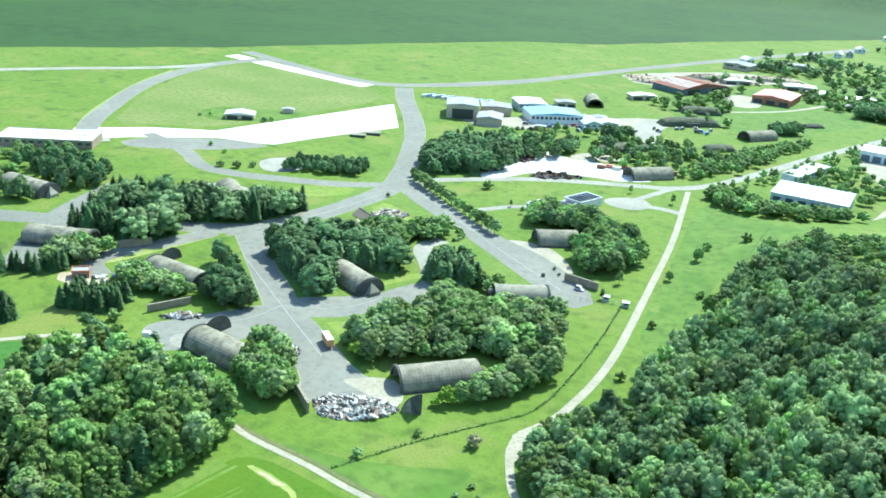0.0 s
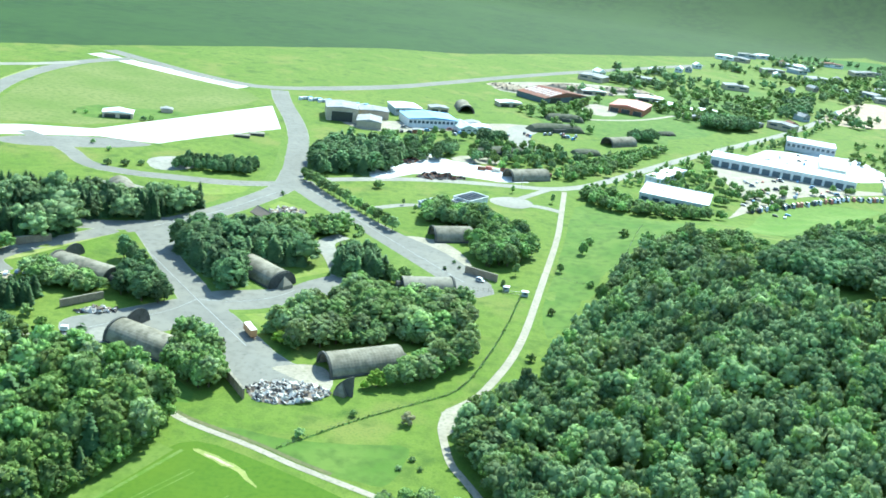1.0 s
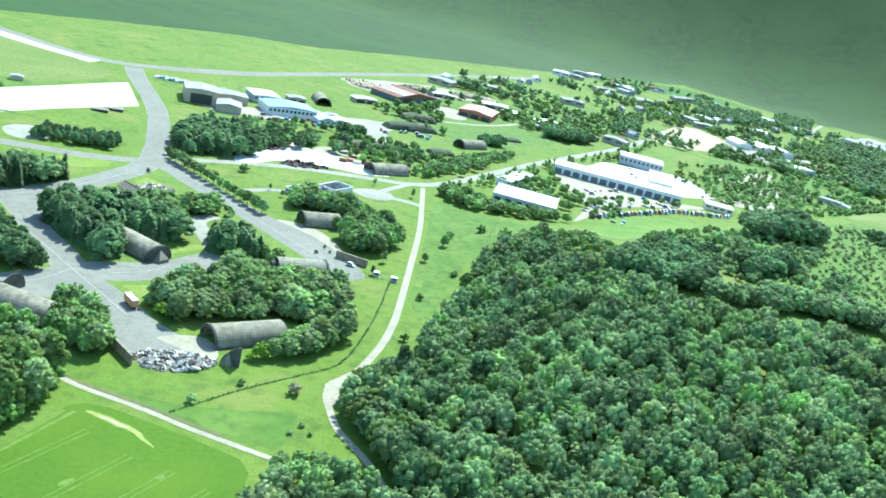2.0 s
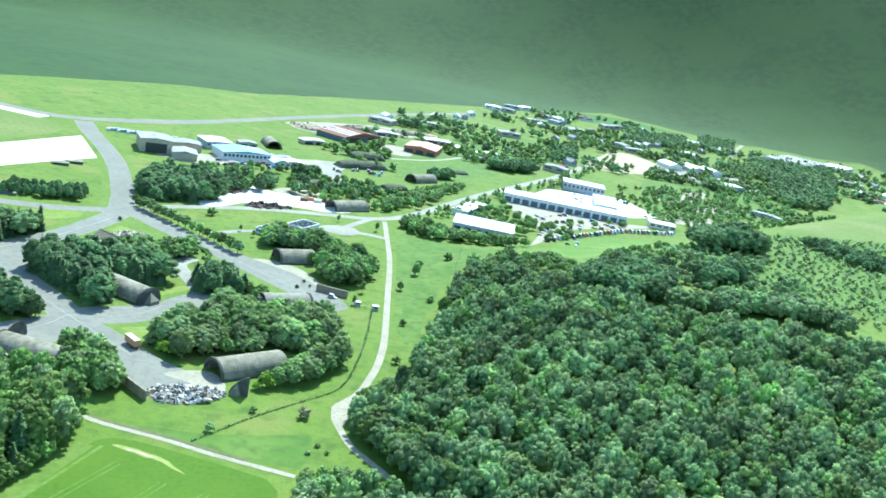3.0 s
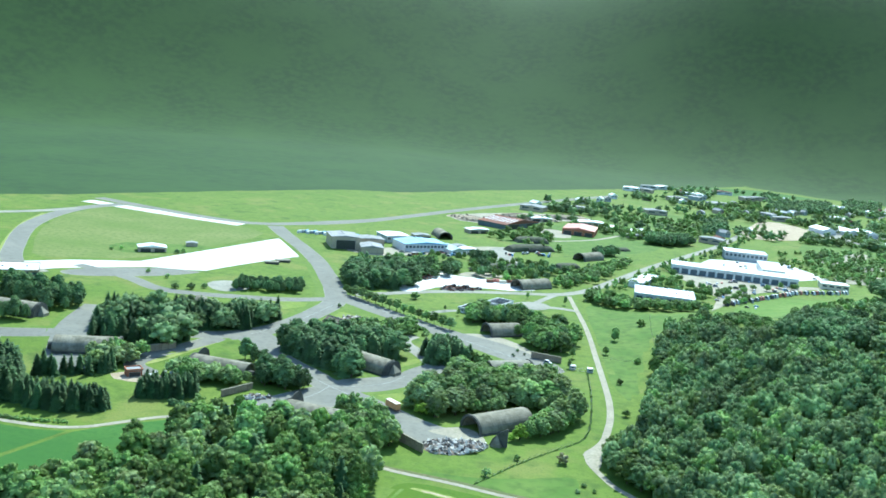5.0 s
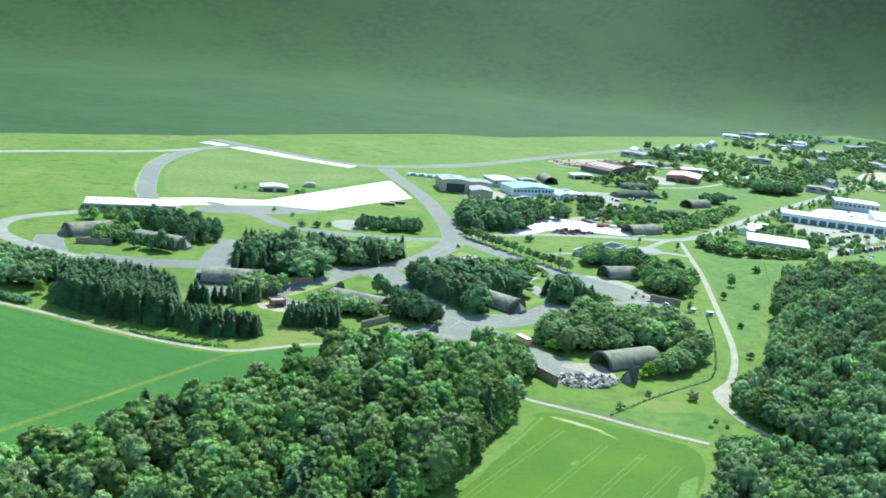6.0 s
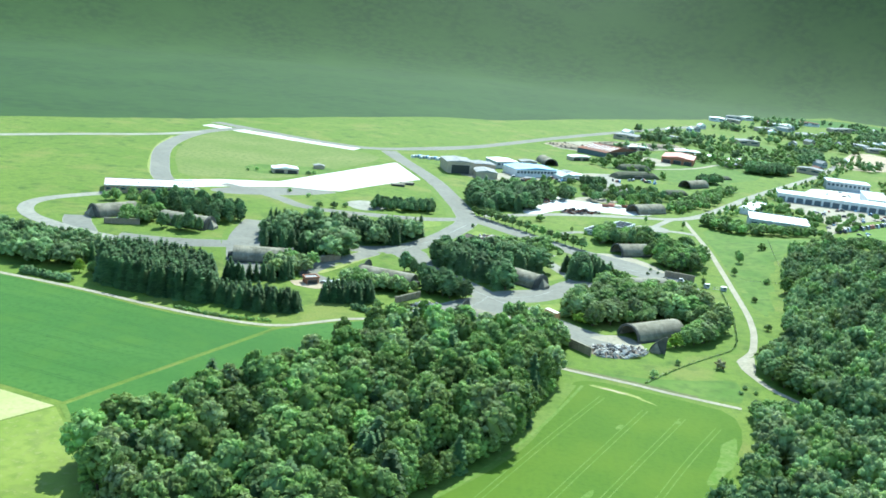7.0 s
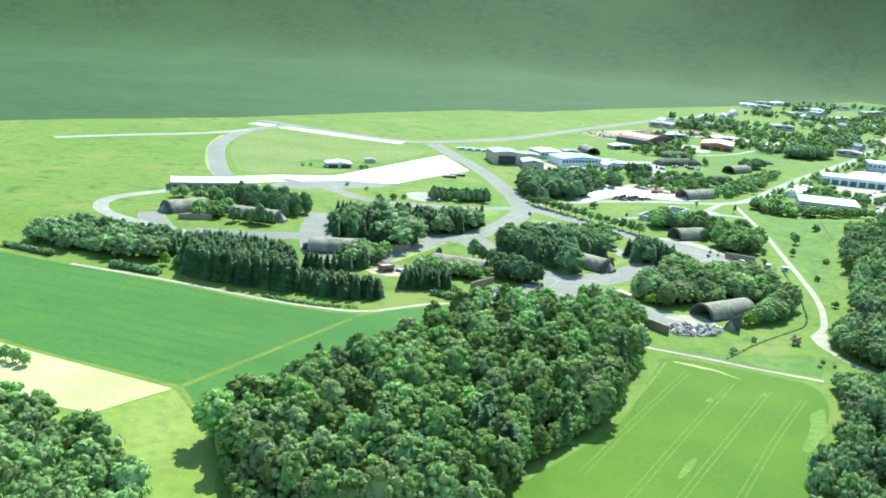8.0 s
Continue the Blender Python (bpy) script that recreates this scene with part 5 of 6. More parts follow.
estate = [(x, y, rng.uniform(5, 11), rng.uniform(1.0, 1.5)) for x, y in spots([(40, 900), (110, 880), (170, 960), (300, 1200), (460, 1180), (640, 1150), (900, 1500), (900, 1750), (500, 1750), (120, 1180), (60, 1100), (-10, 970)], 13.5, rng, [[(-30, 1020), (14, 1000), (70, 1090), (30, 1120)], [(76, 1030), (130, 1030), (140, 1100), (96, 1110)], [(64, 960), (240, 1000), (170, 880), (90, 880)], [(337, 1222), (440, 1447), (492, 1378), (447, 1236), (355, 1170)]]) if noise.noise((x * 0.014, y * 0.014, 1.0)) > 0.08]
woodland("estate_trees", estate, "leaf_deep", "trees scattered through an industrial estate", rng, "far")
for pts, h in (([(596, 1142), (669, 1182), (800, 1420), (891, 1615), (843, 1737), (723, 1578), (640, 1300)], 12), ([(484, 1552), (613, 1654), (689, 1860), (563, 1786), (511, 1685)], 12), ([(663, 1710), (761, 1788), (840, 2000), (732, 1911)], 12), ([(278, 1172), (315, 1196), (350, 1330), (304, 1304)], 11), ([(339, 1048), (400, 1100), (501, 1098), (462, 979), (373, 889), (309, 921)], 6)):
    woodland("estate_grove", [(x, y, h * rng.uniform(0.75, 1.15), rng.uniform(1.0, 1.4)) for x, y in spots(pts, 11.5 if h > 6 else 12.5, rng) if h > 6 or noise.noise((x * 0.03, y * 0.03, 5.0)) > -0.1], "leaf_dark" if h > 6 else "leaf_deep", "dense grove among industrial yards", rng, "far")
far_rows = []
for k in range(330):
    cx, cy = rng.uniform(-1100, 1300), rng.uniform(1150, 2250)
    if math.hypot(cx, cy) > 2150 or cy - 1.13 * cx > 1440 or (cx < 0.36 * (cy - 900) - 60 and cy < 1500):
        continue
    for q in range(int(rng.integers(4, 16))):
        far_rows.append((cx + rng.normal() * 26, cy + rng.normal() * 12, rng.uniform(7, 14), rng.uniform(1.0, 1.5)))
woodland("distant_trees", far_rows[:1000], "leaf_wood", "distant groves and hedgerow trees", rng, "far")
for pts, h in (([(-151, 331.5), (-142, 327), (-132, 323)], 2.4), ([(-56, 524), (-47, 516.5), (-43.5, 508), (-45.5, 501)], 1.6), ([(-323, 322), (-309, 319.5), (-295, 316.8)], 3.0), ([(-232, 298), (-212, 294.5), (-200, 293.5), (-184, 296)], 1.2), ([(-396, 340), (-380, 335.5), (-362, 330)], 2.6)):
    rows = [(x, y, h * rng.uniform(0.85, 1.15), 1.0) for x, y in spots(ribbon(pts, 4.0 if h > 3 else 2.6), 1.4, rng)]
    woodland("hedge", rows, "leaf_dark" if h > 2 else "leaf", "clipped dark green hedge" if h > 2 else "low shrubby hedge beside the track", rng, "shrub", "hedge")
woodland("fence_weeds", [(x, y, rng.uniform(0.3, 0.7), 1.0) for x, y in spots(ribbon([(-9, 278), (-2, 288), (9, 304), (20, 317.5), (33, 332), (42, 343), (46, 359), (50, 389), (53, 425), (54, 456)], 1.0), 0.95, rng)], "leaf_deep", "tall dark weeds along a fence", rng, "shrub", "weeds")

# ---- buildings ----
def framed(e, name, x0, x1, z0, z1, y, material, depth=0.25):
    """A window or door leaf set into a reveal, with a frame round it."""
    w = part(name, boxes((x0, x1, y - 0.06, y + depth, z0, z1)), material, e)
    t = 0.14
    part("frame", boxes((x0 - t, x0, y - 0.12, y + 0.1, z0, z1 + t), (x1, x1 + t, y - 0.12, y + 0.1, z0, z1 + t), (x0, x1, y - 0.12, y + 0.1, z1, z1 + t)), M["steel"], w)
    return w


def building(name, x, y, turn, w, d, h, wall, roof, label, category, rise=0.0, doors=0, door_h=4.0, windows=0, eaves=0.5, skylights=0, group=""):
    """A building on a rectangle: walls, a flat or pitched roof, doors and windows along its front (-y)."""
    e = thing(name, x, y, turn, label=label, category=category, group=group)
    part("wall", boxes((-w / 2, w / 2, -d / 2, d / 2, -0.5, h), bevel=0.05), M[wall], e)
    if rise:
        o = eaves
        prof = [(-w / 2 - o, h - 0.1), (w / 2 + o, h - 0.1), (w / 2 + o, h + 0.12), (0, h + rise), (-w / 2 - o, h + 0.12)]
        r = part("roof", prism(prof, -d / 2 - o, d / 2 + o), M[roof], e)
        part("ridge", boxes((-0.3, 0.3, -d / 2 - o, d / 2 + o, h + rise - 0.05, h + rise + 0.15)), M[roof], r)
        for k in range(skylights):
            yy = -d / 2 + d * (k + 0.5) / skylights
            s = math.atan2(rise, w / 2)
            bm = boxes((-w * 0.36 / math.cos(s), -w * 0.08, -0.7, 0.7, 0.05, 0.2))
            bmesh.ops.transform(bm, matrix=Matrix.Translation((0, yy, h + rise)) @ Matrix.Rotation(-s, 4, "Y"), verts=bm.verts)
            part("skylight", bm, M["wall_white"], r)
    else:
        r = part("roof", boxes((-w / 2 - 0.3, w / 2 + 0.3, -d / 2 - 0.3, d / 2 + 0.3, h, h + 0.35), bevel=0.06), M[roof], e)
        part("parapet", boxes((-w / 2 - 0.35, w / 2 + 0.35, -d / 2 - 0.4, -d / 2 + 0.1, h + 0.3, h + 0.8), (-w / 2 - 0.35, w / 2 + 0.35, d / 2 - 0.1, d / 2 + 0.4, h + 0.3, h + 0.8), (-w / 2 - 0.4, -w / 2 + 0.1, -d / 2, d / 2, h + 0.3, h + 0.8), (w / 2 - 0.1, w / 2 + 0.4, -d / 2, d / 2, h + 0.3, h + 0.8)), M[wall], r)
        for k in range(skylights):
            xx = -w / 2 + w * (k + 0.5) / skylights
            part("roof_vent", boxes((xx - 0.8, xx + 0.8, -0.6, 0.6, h + 0.3, h + 1.1), bevel=0.05), M["steel"], r)
    for k in range(doors):
        xx, ww = -w / 2 + w * (k + 0.5) / doors, min(w / doors * 0.36, 9.0)
        # up to three gates: a near-black slab paints the shade of an open inside
        framed(e, "gate", xx - ww, xx + ww, 0, door_h, -d / 2 - 0.12, M["gate" if doors > 3 else "opening"])
    for k in range(windows):
        xx, ww = -w / 2 + w * (k + 0.5) / windows, w / windows * 0.3
        framed(e, "window", xx - ww, xx + ww, h * 0.5, h * 0.8, -d / 2 - 0.1, M["glass"])
    return e


building("warehouse", 140, 688, -9, 48, 36, 8.8, "wall_grey", "roof_white", "white flat-roofed warehouse behind a belt of trees", "warehouse", windows=6, skylights=5)
building("warehouse", 136, 768, 65, 52, 13, 4.5, "wall_white", "roof_white", "low white shed beside a warehouse", "shed", windows=8)
building("depot_hall", 238, 852, -9, 120, 26, 7.6, "wall_white", "roof_white", "long white depot hall with a row of dark gates", "depot", doors=14, door_h=5.0, skylights=9)
building("depot_hall", 335, 846, -9, 26, 18, 5, "cream", "roof_white", "low cream annex of a depot", "depot", windows=4)
building("office_block", 284, 985, -8, 46, 28, 9, "wall_grey", "roof_white", "grey flat-roofed office block", "office", windows=10)
building("depot_hall", 290, 905, 80, 60, 22, 7, "wall_white", "roof_white", "white cross wing of a depot", "depot", windows=8)
building("hangar", -146, 802, 20, 27, 30, 11.5, "wall_tan", "roof_grey", "tall brown hangar with an open dark gate", "hangar", rise=1.5, doors=1, door_h=8.5)
building("shed", -124, 830, 20, 26, 20, 7, "wall_tan", "roof_grey", "brown shed behind a hangar", "shed", rise=1.2)
building("shed", -117, 790, 14, 21, 24, 6, "wall_tan", "roof_grey", "tan gabled shed beside a hangar", "shed", rise=2.0)
building("factory_hall", -74, 834, 30, 46, 30, 7.5, "wall_white", "roof_blue", "white factory hall with a blue roof", "factory", rise=2.0, windows=12)
building("factory_hall", -104, 868, 30, 26, 26, 7, "wall_grey", "roof_white", "grey hall with a white roof", "factory", rise=1.0, windows=5)
building("shed", -74, 792, 20, 9, 6, 3.2, "red_brick", "roof_grey", "small red hut in a yard", "hut", rise=0.8)
building("shed", -28, 842, 25, 18, 14, 4, "wall_grey", "roof_white", "low pale shed in a yard", "shed", rise=1.2)
building("industrial_hall", 18, 1072, 53, 70, 42, 6, "gate", "roof_tile", "large hall with a red and white striped roof", "hall", rise=5.0, doors=2, door_h=5.5, skylights=8)
building("industrial_hall", 106, 1068, -12, 38, 48, 7, "red_brick", "roof_red", "hall with a bright red roof", "hall", rise=2.5, doors=3, door_h=4.5)
for sx, sy, sw, sd, st in ((-78, 900, 18, 12, 25), (-20, 985, 26, 12, 34), (175, 1075, 20, 14, 36), (190, 1120, 34, 20, 30), (150, 1130, 26, 18, 30), (60, 1150, 30, 16, 20), (128, 1160, 34, 18, 10), (-36, 852, 14, 12, 25), (240, 1085, 24, 16, 60)):
    building("workshop", sx, sy, st, sw, sd, 4.5, "wall_tan", "roof_grey" if sw < 25 else "roof_white", "low workshop on an industrial estate", "workshop", rise=1.2, doors=2, door_h=3.0, group="workshops")
WINGS = ((3, 607, 62, 21, 13, 4.2, 5), (-4, 593, 62, 20, 8, 3.2, 4), (-19, 584, 62, 15, 9, 3.2, 4))
for bx, by, tn, w, d, h, n in WINGS:
    building("pavilion", bx, by, tn - 90, d, w, h, "wall_white", "roof_grey", "white flat-roofed wing with dark roof panels", "building", windows=4, group="pavilion wings")
    c, q = math.cos(radians(tn)), math.sin(radians(tn))
    for k in range(n):
        off = (k - (n - 1) / 2) * (w - 1.5) / n
        s = thing("solar_panel", bx + off * c, by + off * q, tn, h + 0.8, "dark solar panel on a flat roof", "solar panel", "roof panels")
        part("panel", prism([(-1.3, 0.0), (1.3, 0.0), (1.3, 0.08), (-1.3, 0.08)], -d * 0.4, d * 0.4), M["panel"], s).rotation_euler = (0, radians(8), 0)
        part("frame", boxes((-1.35, -1.25, -d * 0.4, d * 0.4, -0.45, 0.02), (1.25, 1.35, -d * 0.4, d * 0.4, -0.45, 0.02)), M["steel"], s)
building("long_barn", -346, 532, 24, 62, 26, 5.2, "brick", "roof_white", "long flat-roofed building with a bright white roof", "barn", windows=12, skylights=4)
building("brick_hut", -183, 367, 35, 7.5, 5.5, 3.1, "red_brick", "roof_grey", "small red-brick hut with a flat roof", "hut", doors=1, door_h=2.2)
building("farm_shed", -283, 668, 25, 22, 12, 4.0, "wall_tan", "roof_white", "low shed with a pale roof on the airfield", "shed", rise=1.8, doors=2, door_h=2.8)
building("farm_shed", -262, 706, 25, 9, 6, 3.0, "wall_tan", "roof_grey", "small grey shed on the airfield", "shed", rise=1.0)
for x, y, r in ((495, 1345, 4), (533, 1353, 4), (559, 1349, 4)):
    building("storage_shed", x, y, 15, 22, 36, 6, "wall_white", "roof_white", "white gabled storage shed", "shed", rise=r, group="row of sheds")
building("storage_shed", 533, 1212, 12, 46, 24, 7, "wall_grey", "roof_white", "long white storage hall", "hall", doors=4)
building("shed", -41, 833, 31, 17, 26, 4, "wall_white", "roof_pale", "pale green-roofed gabled shed in a yard", "shed", rise=3.0, windows=3)
building("long_shed", 520, 1022, -52, 44, 12, 4, "wall_grey", "roof_grey", "long low grey shed behind a wooded hill", "shed", rise=1.5)
building("works_hall", 880, 1760, 50, 170, 80, 9, "wall_grey", "roof_grey", "huge grey flat-roofed works hall", "factory", windows=16, skylights=12)
building("works_hall", 985, 1800, 50, 90, 50, 8, "wall_white", "roof_white", "white-roofed wing of a works", "factory", windows=8)
rng = np.random.default_rng(90)
TOWN_OUT = [(340, 880), (640, 1040), (800, 1300), (820, 1480), (560, 1500), (330, 1200)]
kinds = (("wall_white", "roof_tile"), ("wall_tan", "roof_grey"), ("wall_white", "roof_white"), ("wall_grey", "roof_grey"), ("wall_white", "roof_white"))
for k in range(150):
    x, y = rng.uniform(-60, 1000), rng.uniform(1090, 1900)
    if x < 0.34 * (y - 1080) - 20 or abs(x - (0.42 * (y - 700))) < 18 or inside(x, y, TOWN_OUT) or math.hypot(x - 910, y - 1770) < 150:
        continue
    wl, rf = kinds[int(rng.integers(5))]
    big = rng.uniform() < 0.5
    w, d = (rng.uniform(22, 44), rng.uniform(16, 26)) if big else (rng.uniform(9, 13), rng.uniform(10, 16))
    building("factory_hall" if big else "house", x, y, rng.uniform(-40, 50), w, d, 6.5 if big else 5.5, wl, rf, "distant hall on an industrial estate" if big else "distant house with a pitched roof", "hall" if big else "house", rise=1.4 if big else 3.5, windows=2, group="town")

# ---- walls, fences ----
def wall_run(x0, y0, x1, y1, h, material, label):
    n = math.hypot(x1 - x0, y1 - y0)
    e = thing("boundary_wall", x0, y0, math.degrees(math.atan2(y1 - y0, x1 - x0)), label=label, category="wall")
    part("panel", boxes((0, n, -0.35, 0.35, -0.4, h - 0.2), bevel=0.05), M[material], e)
    part("coping", boxes((-0.1, n + 0.1, -0.5, 0.5, h - 0.2, h), bevel=0.05), M["concrete"], e)
    for k in range(int(n // 4) + 1):
        part("pier", boxes((k * 4 - 0.1 if k else 0.0, k * 4 + 0.5, -0.62, -0.3, -0.4, h - 0.25), bevel=0.04), M[material], e)
    return e


wall_run(-46, 320, -32, 305.5, 4.2, "brick", "high brown brick blast wall beside a rubble heap")
wall_run(22, 477, 40, 471.5, 4.0, "brick", "high brown brick blast wall beside a taxiway")
wall_run(-188, 400, -177, 412, 4.0, "brick", "high brown brick blast wall beside a drive")
wall_run(-133, 349, -122, 365, 3.4, "brick", "long brown brick blast wall below trees")
wall_run(-329, 424, -309, 431, 3.6, "brick", "long pale brick blast wall")


def fence(pts, gap, h, label):
    pts = bent(pts, 1)
    e = thing("fence", *pts[0], label=label, category="fence")
    base = Matrix.Translation(e.matrix_world.translation).inverted()
    for (xa, ya), (xb, yb) in zip(pts, pts[1:]):
        n = max(1, round(math.hypot(xb - xa, yb - ya) / gap))
        for k in range(n):
            x, y = xa + (xb - xa) * k / n, ya + (yb - ya) * k / n
            p = part("post", boxes((-0.05, 0.05, -0.05, 0.05, -0.3, h), bevel=0.015), M["moss"], e)
            p.matrix_basis = base @ Matrix.Translation((x, y, lie(x, y)))
        for z in (0.3, h * 0.5, h - 0.1):
            a, b = Vector((xa, ya, lie(xa, ya) + z)), Vector((xb, yb, lie(xb, yb) + z))
            bm = boxes((0, (b - a).length, -0.012, 0.012, -0.012, 0.012))
            w = part("wire", bm, M["opening"], e)
            w.matrix_basis = base @ Matrix.Translation(a) @ (b - a).to_track_quat("X", "Z").to_matrix().to_4x4()
    return e


fence([(-9, 278), (-2, 288), (9, 304), (20, 317.5), (33, 332), (42, 343), (46, 359), (50, 389), (53, 425), (54, 456)], 5.0, 1.5, "wire fence on concrete posts overgrown with weeds")
fence([(30, 452), (44, 457), (57, 459)], 3.0, 2.2, "wire fence closing off a taxiway")
fence([(116, 612), (108, 560), (104, 520)], 5.0, 1.6, "thin wire fence across the meadow")
fence([(68, 492), (85, 489), (98, 482)], 5.0, 1.4, "thin wire fence across the meadow")
gate = thing("gate", 50, 458, 8, label="pale steel double gate across the gravel entry", category="gate")
for s in (-1, 1):
    leaf = part("gate_leaf", boxes((s * 0.1, s * 4.6, -0.05, 0.05, 0.3, 0.42), (s * 0.1, s * 4.6, -0.05, 0.05, 1.7, 1.82), (s * 0.1, s * 0.25, -0.05, 0.05, 0.3, 1.8), (s * 4.45, s * 4.6, -0.05, 0.05, 0.3, 1.8)) if s > 0 else boxes((-4.6, -0.1, -0.05, 0.05, 0.3, 0.42), (-4.6, -0.1, -0.05, 0.05, 1.7, 1.82), (-0.25, -0.1, -0.05, 0.05, 0.3, 1.8), (-4.6, -4.45, -0.05, 0.05, 0.3, 1.8)), M["steel"], gate)
    part("gate_post", boxes((s * 4.8 - 0.15, s * 4.8 + 0.15, -0.15, 0.15, -0.3, 2.3), bevel=0.03), M["steel"], gate)

# ---- rubble, vehicles, clutter ----
def chunk_mesh(name, rng, material):
    bm = bmesh.new()
    bmesh.ops.create_cube(bm, size=1.0)
    for v in bm.verts:
        v.co += Vector(rng.uniform(-0.28, 0.28, 3))
    me = bpy.data.meshes.new(name)
    bm.to_mesh(me)
    bm.free()
    me.materials.append(M[material])
    return me


def heap(name, poly, high, n, size, mats, label, seed, core):
    """A heap: a low mound of spoil with broken slabs lying on it."""
    rng = np.random.default_rng(seed)
    cx, cy = sum(p[0] for p in poly) / len(poly), sum(p[1] for p in poly) / len(poly)
    e = thing(name, cx, cy, label=label, category="rubble")
    rim = rounded(poly, 2)
    bm = bmesh.new()
    rings = [[bm.verts.new(((x - cx) * k, (y - cy) * k, z * high * rng.uniform(0.8, 1.1) - 0.1)) for x, y in rim] for k, z in ((1, 0), (0.8, 0.45), (0.5, 0.8), (0.2, 0.9))]
    for a, b in zip(rings, rings[1:]):
        for i in range(len(rim)):
            bm.faces.new((a[i], a[(i + 1) % len(rim)], b[(i + 1) % len(rim)], b[i]))
    bm.faces.new(rings[-1])
    bmesh.ops.recalc_face_normals(bm, faces=bm.faces)
    part("spoil", bm, M[core], e)
    pool = [chunk_mesh("slab", rng, m) for m in mats for _ in range(4)]
    done = 0
    while done < n:
        x, y = rng.uniform(min(p[0] for p in rim), max(p[0] for p in rim)), rng.uniform(min(p[1] for p in rim), max(p[1] for p in rim))
        if not inside(x, y, rim):
            continue
        k = max(abs((x - cx)) / (max(p[0] for p in rim) - cx), abs(y - cy) / (max(p[1] for p in rim) - cy))
        s = size * rng.uniform(0.5, 1.5)
        c = new("slab", pool[int(rng.integers(len(pool)))])
        c.parent = e
        c.matrix_basis = Matrix.LocRotScale((x - cx, y - cy, high * 0.95 * max(0.0, 1 - k ** 1.6) + 0.1), Euler(rng.uniform(-0.9, 0.9, 3)), (s * 1.4, s, s * 0.45))
        done += 1
    return e


heap("rubble_heap", [(-36, 316), (-30, 305.5), (-16, 306), (-3, 318), (-6, 326), (-20, 324)], 1.9, 300, 1.2, ("rubble_a", "rubble_c", "rubble_a", "rubble_b", "rubble_a", "rubble_d"), "heap of broken white and dark concrete slabs", 5, "rubble_c")
heap("spoil_heap", [(-66, 347), (-61, 342), (-56, 341), (-57, 346), (-61, 350)], 0.9, 60, 0.8, ("rubble_c", "rubble_a"), "low heap of tan gravel and rubble", 6, "gravel")
heap("spoil_heap", [(-90, 314), (-84, 316), (-78, 308), (-82, 306)], 0.8, 60, 0.9, ("rubble_c", "rubble_a"), "strewn heap of brown building rubble", 7, "earth")
ruin = thing("ruined_roof", -104, 512, 52, label="half-buried dark gabled roof of a ruined building", category="ruin")
r = part("roof", prism([(-5.0, 0.0), (5.0, 0.0), (5.0, 0.3), (0.3, 3.6), (-0.3, 3.6), (-5.0, 0.3)], -9.0, 8.0), M["rubble_c"], ruin)
part("gable", prism([(-4.6, 0.0), (4.6, 0.0), (0.0, 3.3)], -9.2, -9.03), M["rubble_b"], ruin)
part("ridge", boxes((-0.4, 0.4, -9.0, 8.0, 3.5, 3.75)), M["dark_concrete"], r)
heap("rubble_heap", [(-106, 522), (-98, 512), (-86, 513), (-82, 530), (-98, 536)], 1.1, 90, 1.5, ("rubble_d", "rubble_c", "rubble_a", "rubble_c"), "strewn pale rubble beside a ruined roof", 8, "earth")
for sx, sy, tn in ((-184, 672, 20), (-178, 686, 26)):
    e = thing("concrete_shelter", sx, sy, tn, label="low weathered concrete slab shelter half sunk in grass", category="bunker", group="slab shelters")
    part("slab_roof", boxes((-6, 6, -3, 3, 1.4, 1.9), bevel=0.1), M["pale_concrete"], e)
    part("wall", boxes((-5.5, 5.5, -2.6, 2.6, -0.3, 1.4), bevel=0.05), M["dark_concrete"], e)
heap("scrap_heap", [(-124, 345), (-112, 352), (-108, 358), (-116, 357), (-126, 349)], 0.8, 70, 1.2, ("rubble_b", "rubble_a", "rubble_c"), "strewn scrap timber and metal on an apron", 9, "rubble_c")
heap("scrap_heap", [(-74, 690), (-60, 680), (-50, 690), (-58, 704), (-72, 706)], 1.5, 60, 2.0, ("rust", "rubble_b"), "heap of rusty scrap in a white yard", 10, "rust")
heap("scrap_heap", [(-46, 652), (-30, 668), (-8, 670), (-10, 664), (-38, 646)], 1.4, 60, 2.0, ("rubble_b", "rust"), "long low bank of dark scrap beside a yard", 12, "rubble_b")
for x, y, s in ((-20, 1090, 1.0), (40, 1160, 1.4), (100, 1200, 1.2), (-40, 1110, 0.7)):
    heap("earth_bank", [(x - 34 * s, y - 8), (x, y - 14), (x + 36 * s, y - 4), (x + 30 * s, y + 12), (x - 26 * s, y + 12)], 5 * s, 20, 2.0, ("rubble_c",), "bank of bare brown earth", 13, "earth")
def mound_shape(w, d, h):
    """A long rounded bank, lower towards its ends."""
    bm = bmesh.new()
    rows = []
    for i in range(17):
        u = -1 + i / 8
        end = max(0.0, 1 - abs(u) ** 5) ** 0.5
        rows.append([bm.verts.new((u * w / 2, math.sin(math.pi * (k / 10 - 0.5)) * d / 2, -0.4 + (h + 0.4) * end * math.cos(math.pi * (k / 10 - 0.5)) ** 0.8 * (1 + 0.12 * noise.noise((i * 0.6, k * 0.5, w))))) for k in range(11)])
    for a, b in zip(rows, rows[1:]):
        for k in range(10):
            bm.faces.new((a[k], b[k], b[k + 1], a[k + 1]))
    bmesh.ops.recalc_face_normals(bm, faces=bm.faces)
    return bm


